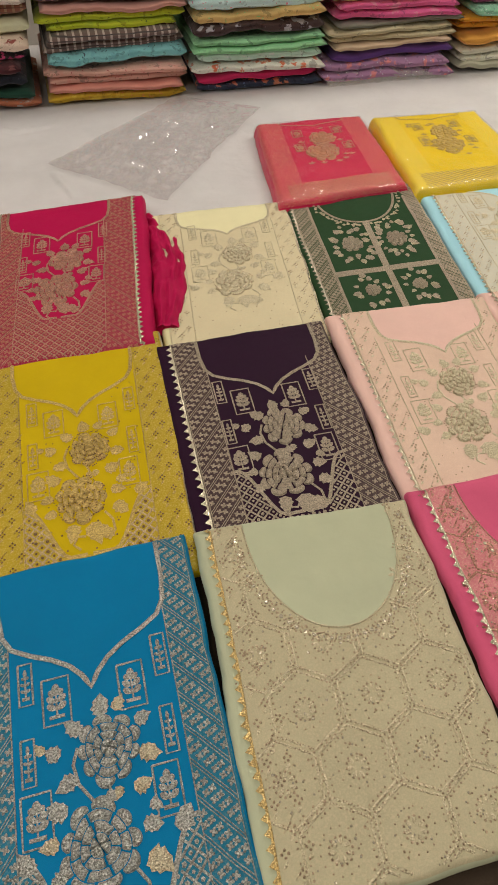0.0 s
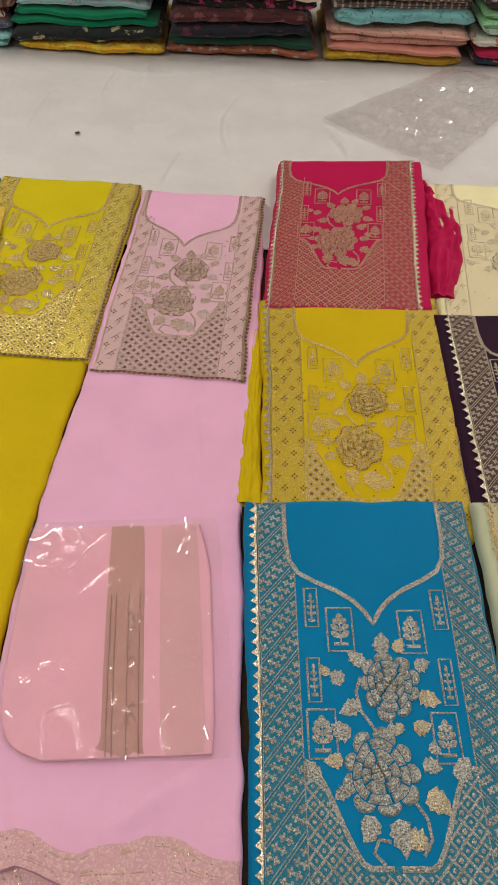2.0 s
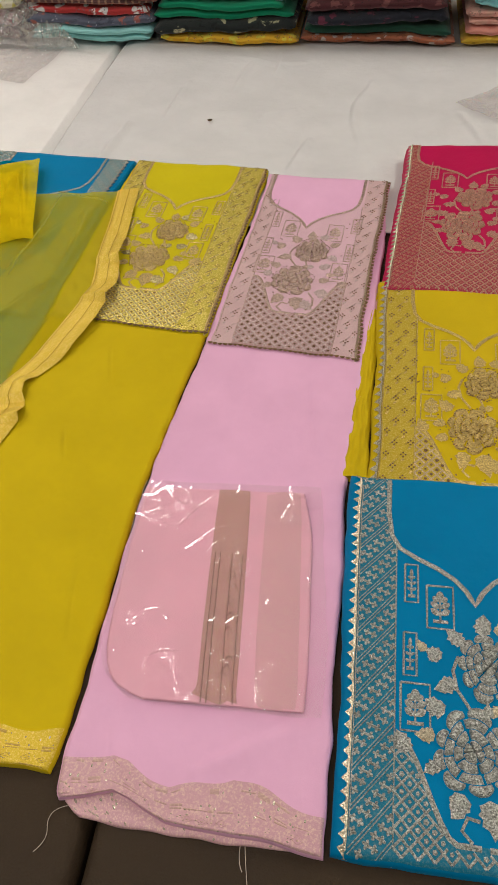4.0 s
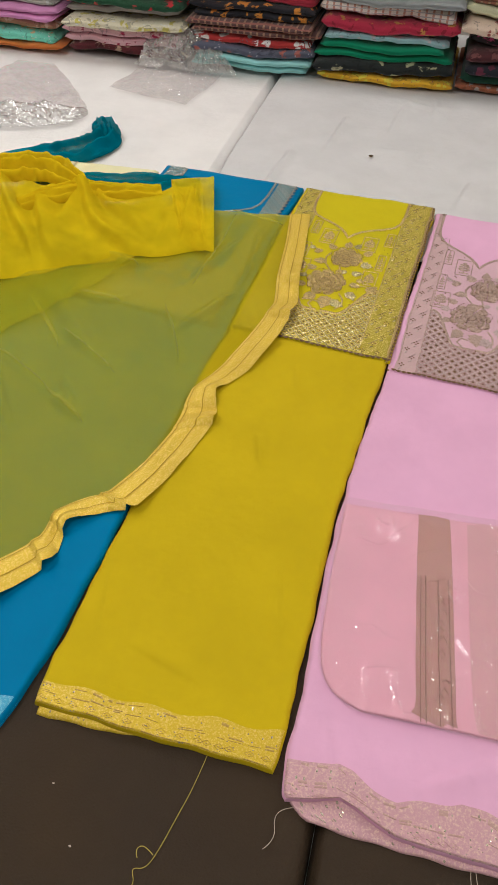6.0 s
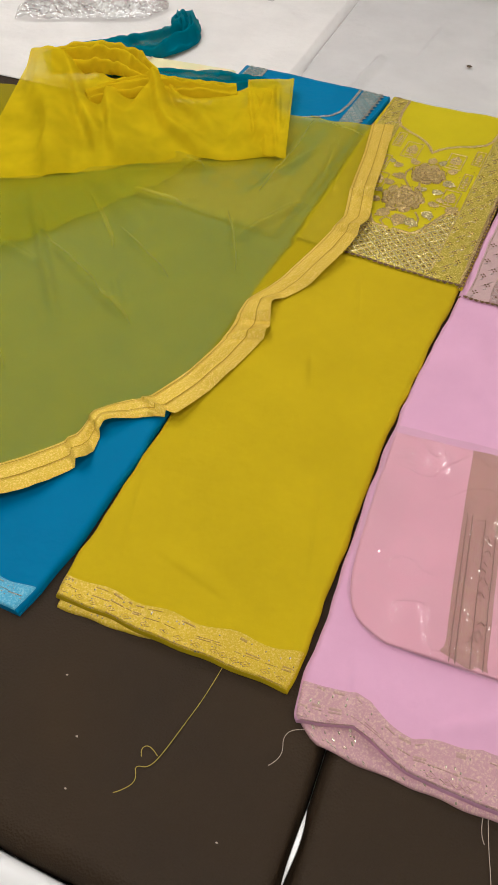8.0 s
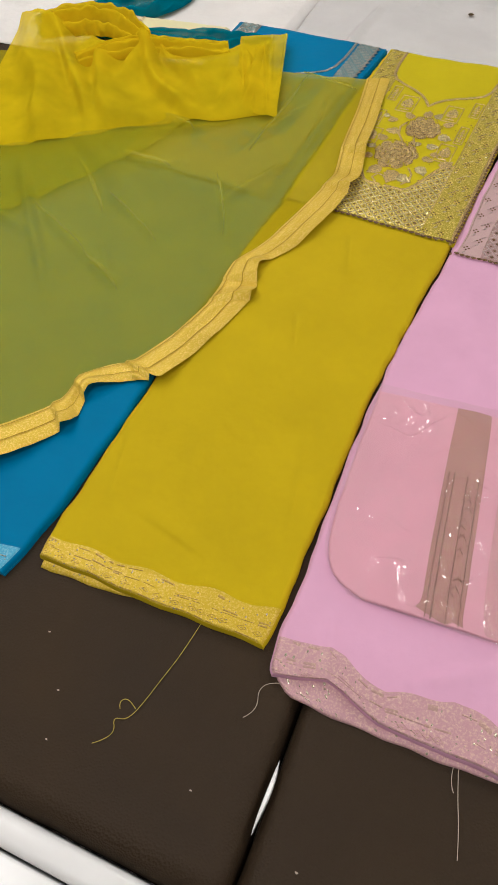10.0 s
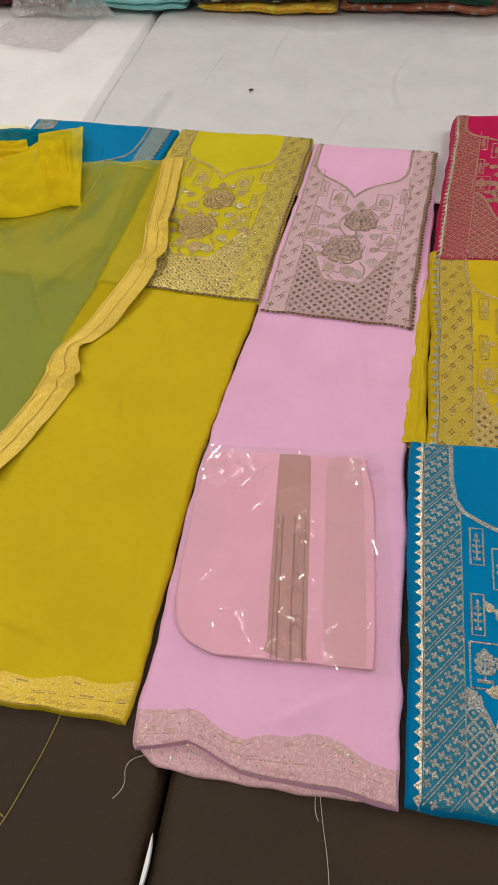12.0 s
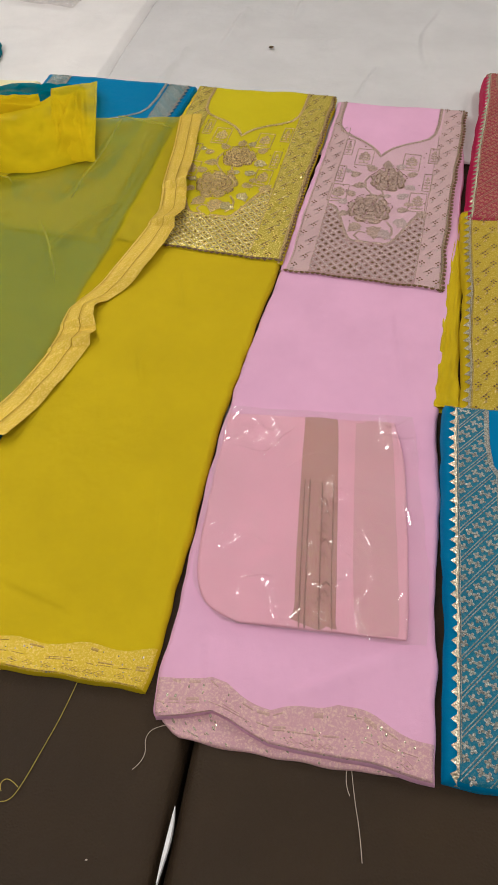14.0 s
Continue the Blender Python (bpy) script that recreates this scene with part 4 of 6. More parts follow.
            lattice(s2, aL, aR, low, L - 0.004, lambda a, b: b > arch_b(a) + 0.004, 0.016, 0.0028)
            s2.build("lattice_net", net_mat or thread, root)
            s2 = Stitch(sh, 0.0014)
            for j in range(int((L - low) / 0.008)):
                for i in range(int((aR - aL) / 0.016)):
                    a, b = aL + 0.016 * (i + 0.5 * (j % 2)) + 0.008, low + 0.008 * j
                    if b > arch_b(a) + 0.007 and b < L - 0.006 and a < aR - 0.003:
                        s2.dot(a, b, rnd.uniform(0.0018, 0.0032), 5)
            s2.build("sequin_field", spots, root)
    if style == "net":
        s2 = Stitch(sh, 0.0012)
        for i in range(110):
            a, b = rnd.uniform(aL, aR), rnd.uniform(0.1, L - 0.01)
            if not inside(neck, a, b) and (abs(a - mid) > 0.045 or b > vv + 0.19):
                s2.dot(a, b, rnd.uniform(0.0009, 0.0018), 5)
        s2.build("sequin_scatter", spots, root)
    if trim:
        # a row of small beaded scallops that hangs past the lower edge and the outer side
        verts, faces = [], []
        rows = [(i / 30, 1.0, 0.0, -1.0, W / 30) for i in range(31)] + [(1.0, i / 56, 1.0, 0.0, L / 56) for i in range(56)]
        for u, v, ox, oy, wd in rows:
            x, y, z = sh.at(min(u, 0.985), min(v, 0.992))
            r, k = wd * 0.48, len(verts)
            for q in range(7):
                t = math.pi * q / 6
                sx, sy = r * math.cos(t), 1.15 * r * math.sin(t)
                verts.append((x + ox * sy - oy * sx, y + oy * sy + ox * sx, z + 0.0006))
            verts.append((x + ox * r * 0.4, y + oy * r * 0.4, z + 0.0026))
            faces += [(k + q, k + (q + 1) % 7, k + 7) for q in range(7)]
        mesh_object("scalloped_trim", verts, faces, trim, root, "dark beaded scallops")["kind"] = "stuff"
    if style == "round":
        s2 = Stitch(sh, 0.0014)
        s2.ribbon([(mid, vv), (mid, L)], 0.014)
        s2.ribbon([(aL, vv + 0.165), (aR, vv + 0.165)], 0.016)
        s2.ribbon([(aL, vv * 0.4), (aL, L)], 0.006)
        s2.ribbon([(aR, vv * 0.4), (aR, L)], 0.006)
        s2.build("placket", thread, root)
        for sx in (-1, 1):
            c = mid + sx * 0.05
            for b, r, n in ((vv + 0.072, 0.023, 30), (vv + 0.225, 0.016, 14)):
                s2 = Stitch(sh, 0.0018)
                s2.bloom(c, b, r, rnd)
                s2.build("rose", thread, root)
                s2, s3 = Stitch(sh, 0.0013), Stitch(sh, 0.0013)
                for i in range(n):
                    t = 6.283 * i / n + rnd.uniform(-0.2, 0.2)
                    d = r * rnd.uniform(0.95, 1.75)
                    if b + d * 1.5 * math.sin(t) < vv + 0.15 or b > vv + 0.17:
                        (s3 if i % 3 == 0 else s2).leaf(c + d * math.cos(t), b + d * 1.5 * math.sin(t), t, rnd.uniform(0.012, 0.02), rnd)
                s2.build("leaf_spray", thread, root)
                s3.build("pale_leaf", PALE_LEAF, root)
        s2 = Stitch(sh, 0.0016)
        for i in range(60):
            t = math.pi * (0.02 + 0.96 * i / 59)
            s2.leaf(cx - (hw + 0.012) * math.cos(t), (vv + 0.012) * math.sin(t) ** 0.8, rnd.uniform(0, 6.28), 0.009, rnd)
        s2.build("neck_leaves", PALE_LEAF, root)
    if style == "bead":
        s2, s3 = Stitch(sh, 0.0014), Stitch(sh, 0.0014)
        for i in range(34):
            t = math.pi * (0.03 + 0.94 * i / 33)
            a, b = cx - (hw + 0.014) * math.cos(t), (vv + 0.014) * math.sin(t) ** 0.8
            for q in range(6):
                s2.dot(a + 0.0055 * math.cos(1.047 * q), b + 0.0055 * math.sin(1.047 * q), 0.0014, 5)
            s3.dot(a, b, 0.0028, 6)
        ok = lambda a, b: 0.018 < a < W - 0.012 and 0.01 < b < L - 0.008 and not inside(neck, a, b)
        s4 = Stitch(sh, 0.0012)
        for row in range(8):
            for col in range(6):
                ca, cb = 0.045 + 0.080 * col + (0.040 if row % 2 else 0), 0.045 + 0.069 * row
                pts = [(ca + 0.043 * math.sin(1.047 * q), cb + 0.043 * math.cos(1.047 * q)) for q in range(7)]
                for p, q in zip(pts, pts[1:]):
                    run = [(p[0] + (q[0] - p[0]) * i / 7, p[1] + (q[1] - p[1]) * i / 7) for i in range(8)]
                    run = [r for r in run if ok(*r)]
                    if len(run) > 1:
                        s4.ribbon(run, 0.0032)
                    for a, b in run:
                        for d in (-0.0042, 0.0042):
                            if rnd.random() < 0.75:
                                s2.dot(a + d + rnd.uniform(-0.001, 0.001), b + d * 0.5, rnd.uniform(0.0009, 0.0016), 5)
                for i in range(14):
                    t = 6.283 * i / 14
                    for d, r in ((0.012, 0.0016), (0.021, 0.0011)):
                        a, b = ca + d * math.cos(t), cb + d * math.sin(t)
                        if ok(a, b):
                            s2.dot(a, b, r, 5)
                    if i % 2 and ok(ca, cb):
                        s4.petal(ca + 0.004 * math.cos(t), cb + 0.004 * math.sin(t), t, 0.009, 0.005, 0.001)
                for i in range(15):
                    t, d = rnd.uniform(0, 6.28), rnd.uniform(0.004, 0.036)
                    a, b = ca + d * math.cos(t), cb + d * math.sin(t)
                    if ok(a, b):
                        (s3 if i % 3 else s2).dot(a, b, rnd.uniform(0.0009, 0.0019), 5)
        s4.build("hexagon_braid", thread, root)
        s2.build("beadwork", spots, root)
        s3.build("sequin_scatter", SEQUIN, root)
    return sh, root


BLUE = cloth("teal_blue_silk", (0.0, 0.17, 0.36), 0.6, 0.02, grain=0.06)
BLUE_STRIP = cloth("teal_brocade", (0.004, 0.15, 0.25), 0.5, 0.05, gold=(0.07, 0.20, 0.25))
TEAL_NET = cloth("pale_teal_net", (0.10, 0.26, 0.30), 0.5, 0.05, gold=(0.30, 0.38, 0.34))
MAGENTA = cloth("crimson_silk", (0.42, 0.004, 0.065), 0.6, 0.02, grain=0.06)
MAGENTA_STRIP = cloth("crimson_brocade", (0.33, 0.02, 0.06), 0.5, 0.05, gold=(0.40, 0.12, 0.09))
YELLOW = cloth("mustard_yellow_crepe", (0.54, 0.39, 0.003), 0.75, 0.02, grain=0.05)
YELLOW_NET = cloth("mustard_gold_net", (0.43, 0.31, 0.012), 0.5, 0.02, metal=0.15, gold=(0.54, 0.41, 0.09))
LEMON = cloth("lemon_yellow_crepe", (0.53, 0.39, 0.002), 0.75, 0.02, grain=0.05)
LEMON_NET = cloth("lemon_gold_net", (0.42, 0.34, 0.02), 0.34, 0.02, metal=0.35, gold=(0.92, 0.74, 0.26))
LEMON_BRIGHT = cloth("bright_lemon_crepe", (0.54, 0.45, 0.004), 0.75, 0.02, grain=0.05)
PINK = cloth("baby_pink_crepe", (0.72, 0.40, 0.58), 0.75, 0.05, grain=0.03)
PINK_NET = cloth("pink_gold_net", (0.55, 0.37, 0.38), 0.6, 0.1, gold=(0.54, 0.39, 0.36))
PINK_MID = cloth("pale_rose_silk", (0.63, 0.40, 0.48), 0.6, 0.1, gold=(0.60, 0.42, 0.43))
PINK_GROUND = cloth("dusky_rose_ground", (0.40, 0.25, 0.25), 0.6, 0.1, gold=(0.46, 0.31, 0.29))
ROSE_THREAD = zari("pale_rose_thread", (0.64, 0.48, 0.46), dark=0.6, rough=0.42, metal=0.3)
FOIL = zari("bright_gold_foil", (0.95, 0.80, 0.36), dark=0.4, rough=0.22, metal=0.6)
PLUM = cloth("dark_plum_silk", (0.02, 0.004, 0.018), 0.6, 0.02, grain=0.1)
PLUM_STRIP = cloth("plum_brocade", (0.05, 0.025, 0.03), 0.5, 0.1, gold=(0.12, 0.08, 0.06))
CREAM = cloth("pale_lemon_crepe", (0.74, 0.70, 0.42), 0.75, 0.15, grain=0.03)
CREAM_NET = cloth("cream_gold_net", (0.63, 0.56, 0.36), 0.6, 0.1, gold=(0.62, 0.53, 0.33))
GREEN = cloth("bottle_green_silk", (0.018, 0.055, 0.02), 0.6, 0.02, grain=0.08)
GREEN_STRIP = cloth("green_brocade", (0.06, 0.085, 0.035), 0.5, 0.1, gold=(0.15, 0.14, 0.08))
SAGE = cloth("sage_green_crepe", (0.47, 0.50, 0.34), 0.75, 0.15, grain=0.03)
SAGE_NET = cloth("sage_gold_net", (0.46, 0.42, 0.27), 0.6, 0.05, gold=(0.52, 0.45, 0.29))
PEACH = cloth("peach_pink_crepe", (0.76, 0.51, 0.44), 0.75, 0.15, grain=0.03)
PEACH_NET = cloth("peach_gold_net", (0.66, 0.48, 0.37), 0.6, 0.1, gold=(0.64, 0.46, 0.34))
ROSE = cloth("rose_pink_silk", (0.62, 0.10, 0.20), 0.6, 0.1, grain=0.05)
ROSE_NET = cloth("rose_gold_net", (0.56, 0.18, 0.2), 0.5, 0.1, gold=(0.6, 0.32, 0.26))
SKY = cloth("sky_blue_crepe", (0.36, 0.66, 0.76), 0.75, 0.15, grain=0.03)
SKY_NET = cloth("sky_gold_net", (0.56, 0.56, 0.46), 0.6, 0.1, gold=(0.58, 0.52, 0.38))

kurta([(-0.229, 0.506, 0.065, 0.517), (-0.223, 0.070, 0.059, 0.072)], BLUE, SILVER, "teal blue kurta with silver rose embroidery and gold lace", vv=0.174, cx=0.150, hw=0.100, strips=(0.014, 0.046, 0.05), strip_mat=BLUE_STRIP, fill_mat=BLUE_STRIP, seed=3, lace="left", pitch=0.0125, base=(0.014, 0.002), arch=0.155, leaf_mat=PALE_LEAF)
kurta([(-0.205, 0.927, 0.101, 0.947), (-0.206, 0.460, 0.076, 0.461)], YELLOW, OLD_GOLD, "mustard yellow kurta with gold net panels and beaded roses", vv=0.169, cx=0.153, hw=0.097, strips=(0.012, 0.052, 0.055), strip_mat=YELLOW_NET, style="net", seed=4, bead_mat=BROWN_BEAD, spots=BROWN_BEAD, lace="both", arch=0.16, fill_mat=YELLOW_NET, fill="below", ro=0.002, pitch=0.015, leaf_mat=OLD_GOLD, below_mat=YELLOW_NET, net_mat=TAN_GOLD, lace_mat=PALE_LEAF)
kurta([(-0.164, 1.369, 0.146, 1.391), (-0.205, 0.898, 0.090, 0.904)], MAGENTA, ROSE_GOLD, "crimson kurta with rose-gold brocade strips and roses", vv=0.137, cx=0.129, hw=0.103, strips=(0.012, 0.046, 0.09), strip_mat=MAGENTA_STRIP, fill_mat=MAGENTA_STRIP, spots=COPPER, seed=5, lace="both", ro=0.03, base=(0.012, 0.004), thick=0.035, thick1=0.028, arch=0.15)
kurta([(0.082, 0.904, 0.389, 0.906), (0.072, 0.461, 0.370, 0.461)], PLUM, ANTIQUE, "dark plum kurta with antique gold roses and lattice", vv=0.158, cx=0.174, hw=0.102, strips=(0.028, 0.05, 0.058), strip_mat=PLUM_STRIP, seed=6, lace="left", pitch=0.015, arch=0.14)
kurta([(0.149, 1.329, 0.444, 1.324), (0.097, 0.872, 0.397, 0.871)], CREAM, SAND, "pale lemon kurta with cream net and small gold flowers", vv=0.109, cx=0.150, hw=0.100, strips=(0.012, 0.045, 0.045), strip_mat=CREAM_NET, fill_mat=CREAM_NET, style="net", seed=7, bead_mat=BRONZE, spots=BRONZE, lace="right", lat=False)
kurta([(0.436, 1.342, 0.746, 1.340), (0.399, 0.871, 0.697, 0.871)], GREEN, ANTIQUE, "bottle green kurta with a round neck and antique gold flowers", vv=0.137, cx=0.163, hw=0.093, strips=(0.014, 0.036, 0.036), strip_mat=GREEN_STRIP, style="round", seed=8, lace="both", lace_mat=LACE)
kurta([(0.074, 0.513, 0.370, 0.498), (0.053, 0.075, 0.346, 0.073)], SAGE, SAND, "pale sage kurta with a deep round neck and beaded hexagons", vv=0.169, cx=0.163, hw=0.100, strips=(0.02, 0.04, 0.04), strip_mat=SAGE_NET, fill_mat=SAGE_NET, style="bead", seed=9, spots=BRONZE, lace="left", lace_mat=GOLD, base=(0.014, 0.002))
kurta([(0.397, 0.916, 0.706, 0.906), (0.372, 0.461, 0.665, 0.461)], PEACH, SAND, "peach pink kurta with gold net and beaded flowers", vv=0.137, cx=0.178, hw=0.102, strips=(0.028, 0.04, 0.05), strip_mat=PEACH_NET, fill_mat=PEACH_NET, style="net", seed=10, bead_mat=BRONZE, spots=BRONZE, lace="left", lat=False)
kurta([(0.374, 0.509, 0.674, 0.500), (0.357, 0.068, 0.642, 0.068)], ROSE, ROSE_GOLD, "rose pink kurta with rose-gold net and lace edge", vv=0.164, cx=0.168, hw=0.097, strips=(0.026, 0.05, 0.05), strip_mat=ROSE_NET, fill_mat=ROSE_NET, style="bead", seed=11, lace="left", lace_mat=LACE, base=(0.014, 0.002))
kurta([(0.753, 1.353, 1.062, 1.353), (0.701, 0.871, 1.000, 0.871)], SKY, SAND, "sky blue kurta with pale gold net and small flowers", vv=0.120, cx=0.179, hw=0.100, strips=(0.03, 0.045, 0.05), strip_mat=SKY_NET, fill_mat=SKY_NET, style="net", seed=12, bead_mat=BRONZE, spots=BRONZE, lace="left", lat=False)
kurta([(0.698, 0.916, 1.002, 0.909), (0.665, 0.461, 0.959, 0.460)], PEACH, ROSE_GOLD, "dusty pink kurta with gold net and lace edge", vv=0.148, cx=0.166, hw=0.099, strips=(0.026, 0.05, 0.05), strip_mat=PEACH_NET, fill_mat=PEACH_NET, style="net", seed=13, lace="left", lat=False)
kurta([(-0.443, 1.272, -0.193, 1.256), (-0.475, 0.752, -0.233, 0.738)], PINK, DUSTY_ROSE, "baby pink kurta with dull gold roses and a lattice hem", vv=0.186, cx=0.110, hw=0.092, strips=(0.008, 0.034, 0.044), strip_mat=PINK_NET, fill_mat=PINK_MID, below_mat=PINK_GROUND, net_mat=ROSE_THREAD, style="net", seed=14, bead_mat=BROWN_BEAD, spots=BROWN_BEAD, trim=BROWN_BEAD, leaf_mat=ROSE_THREAD, lace="right", lace_mat=BRONZE, base=(0.012, 0.008), thick=0.014, thick1=0.007, arch=0.155)
kurta([(-0.734, 1.306, -0.445, 1.288), (-0.762, 0.793, -0.477, 0.774)], LEMON_BRIGHT, GOLD, "lemon yellow kurta with gold net, beaded roses and lattice hem", vv=0.178, cx=0.138, hw=0.097, strips=(0.008, 0.044, 0.056), strip_mat=LEMON_NET, style="net", fill_mat=LEMON_NET, seed=15, bead_mat=BROWN_BEAD, spots=AMBER_BEAD, lace="right", lace_mat=GOLD, fill="below", base=(0.012, 0.008), thick=0.014, thick1=0.007, arch=0.155, trim=BROWN_BEAD, leaf_mat=FOIL, net_mat=FOIL, below_mat=LEMON_NET)
kurta([(-1.066, 1.324, -0.736, 1.302), (-1.085, 0.810, -0.783, 0.790)], BLUE, SILVER, "teal blue kurta with silver embroidery under a sheer yellow stole", vv=0.205, cx=0.161, hw=0.108, strips=(0.012, 0.045, 0.055), strip_mat=TEAL_NET, fill_mat=TEAL_NET, seed=16, lace="right", lace_mat=SILVER, ro=0.016, base=(0.012, 0.008), thick=0.014, thick1=0.007, below_mat=TEAL_NET, trim=BLUE)
kurta([(-1.318, 1.292, -1.082, 1.302), (-1.33, 1.02, -1.085, 1.04)], CREAM, PALE_GOLD, "cream kurta half hidden under sheer stoles", vv=0.121, cx=0.147, hw=0.104, strips=(0.012, 0.04, 0.04), strip_mat=CREAM_NET, style="net", seed=17, lace="left", base=(0.008, 0.008), thick=0.012, thick1=0.008, lat=False)

# the crimson bundle that bulges from under the crimson kurta
def limp(name, pts, widths, heights, mat, label, category, seed=1, n=48, m=12, folds=0.3, parent=None, crush=0.35):
    """A bunched length of cloth along a line, with lengthwise folds."""
    verts, faces = [], []
    def sample(lst, t):
        k = t * (len(lst) - 1)
        i = min(int(k), len(lst) - 2)
        f = k - i
        f = f * f * (3 - 2 * f) if not isinstance(lst[0], tuple) else f
        if isinstance(lst[0], tuple):
            p, a, b, q = lst[max(i - 1, 0)], lst[i], lst[i + 1], lst[min(i + 2, len(lst) - 1)]
            return tuple(0.5 * (2 * a[c] + (b[c] - p[c]) * f + (2 * p[c] - 5 * a[c] + 4 * b[c] - q[c]) * f * f + (3 * a[c] - p[c] - 3 * b[c] + q[c]) * f ** 3) for c in range(len(a)))
        return lst[i] + (lst[i + 1] - lst[i]) * f
    for i in range(n + 1):
        t = i / n
        c, d = sample(pts, t), sample(pts, min(t + 0.01, 1.0))
        e = sample(pts, max(t - 0.01, 0.0))
        tx, ty = d[0] - e[0], d[1] - e[1]
        l = math.hypot(tx, ty) or 1
        nx, ny = -ty / l, tx / l
        w, h = sample(widths, t), sample(heights, t)
        w *= 1 + 0.18 * wob(t * 3, seed, 2.3, seed)
        for j in range(m * 2 + 1):
            s = j / (m * 2) * 2 - 1
            arch = math.sqrt(max(0.0, 1 - abs(s) ** 2.4))
            z = h * arch * (1 + folds * math.sin(s * 9 + 3 * wob(t * 4, s, 1.4, seed)) + crush * wob(t * 9, s * 2.5, 1.7, seed + 3) + 0.6 * (crush - 0.35) * abs(wob(t * 16, s * 4, 2.1, seed + 9)))
            sx = s * w / 2 * (1 + 0.12 * wob(t * 7, s, 2, seed + 6))
            verts.append((c[0] + nx * sx, c[1] + ny * sx, c[2] + max(z, 0.0)))
        for j in range(m * 2 + 1):
            s = j / (m * 2) * 2 - 1
            verts.append((c[0] + nx * s * w / 2 * 0.98, c[1] + ny * s * w / 2 * 0.98, c[2] - 0.0006))
    r = 2 * (m * 2 + 1)
    h2 = m * 2 + 1
    for i in range(n):
        for j in range(h2 - 1):
            a = i * r + j
            faces.append((a, a + 1, a + r + 1, a + r))
            b = a + h2
            faces.append((b, b + r, b + r + 1, b + 1))
        faces.append((i * r, (i + 1) * r, (i + 1) * r + h2, i * r + h2))
        faces.append((i * r + h2 - 1, i * r + r - 1, (i + 1) * r + r - 1, (i + 1) * r + h2 - 1))
    for i in (0, n):
        for j in range(h2 - 1):
            a = i * r + j
            faces.append((a, a + h2, a + h2 + 1, a + 1))
    ob = mesh_object(name, verts, faces, mat, parent)
    if parent is None:
        tagged(ob, label, category)
    return ob


limp("bundled_trouser", [(0.137, 1.340, TOP + 0.001), (0.157, 1.218, TOP + 0.001), (0.146, 1.098, TOP + 0.001), (0.118, 0.958, TOP + 0.001)], [0.05, 0.07, 0.075, 0.05], [0.024, 0.03, 0.034, 0.024], MAGENTA, "crimson trouser cloth bulging from under a folded kurta", "trousers", 3, folds=0.08)
limp("trouser_fold", [(-0.205, 0.914, TOP + 0.001), (-0.216, 0.743, TOP + 0.001), (-0.225, 0.596, TOP + 0.001), (-0.227, 0.514, TOP + 0.001)], [0.02, 0.028, 0.04, 0.045], [0.010, 0.012, 0.013, 0.012], YELLOW, "mustard trouser cloth showing beside a folded kurta", "trousers", 4, folds=0.08)


# ---- trousers laid out full length ----
def stepped(pts, u):
    """Straight lines from point to point."""
    for (a, p), (b, q) in zip(pts, pts[1:]):
        if u <= b:
            return p + (q - p) * (u - a) / (b - a)
    return pts[-1][1]


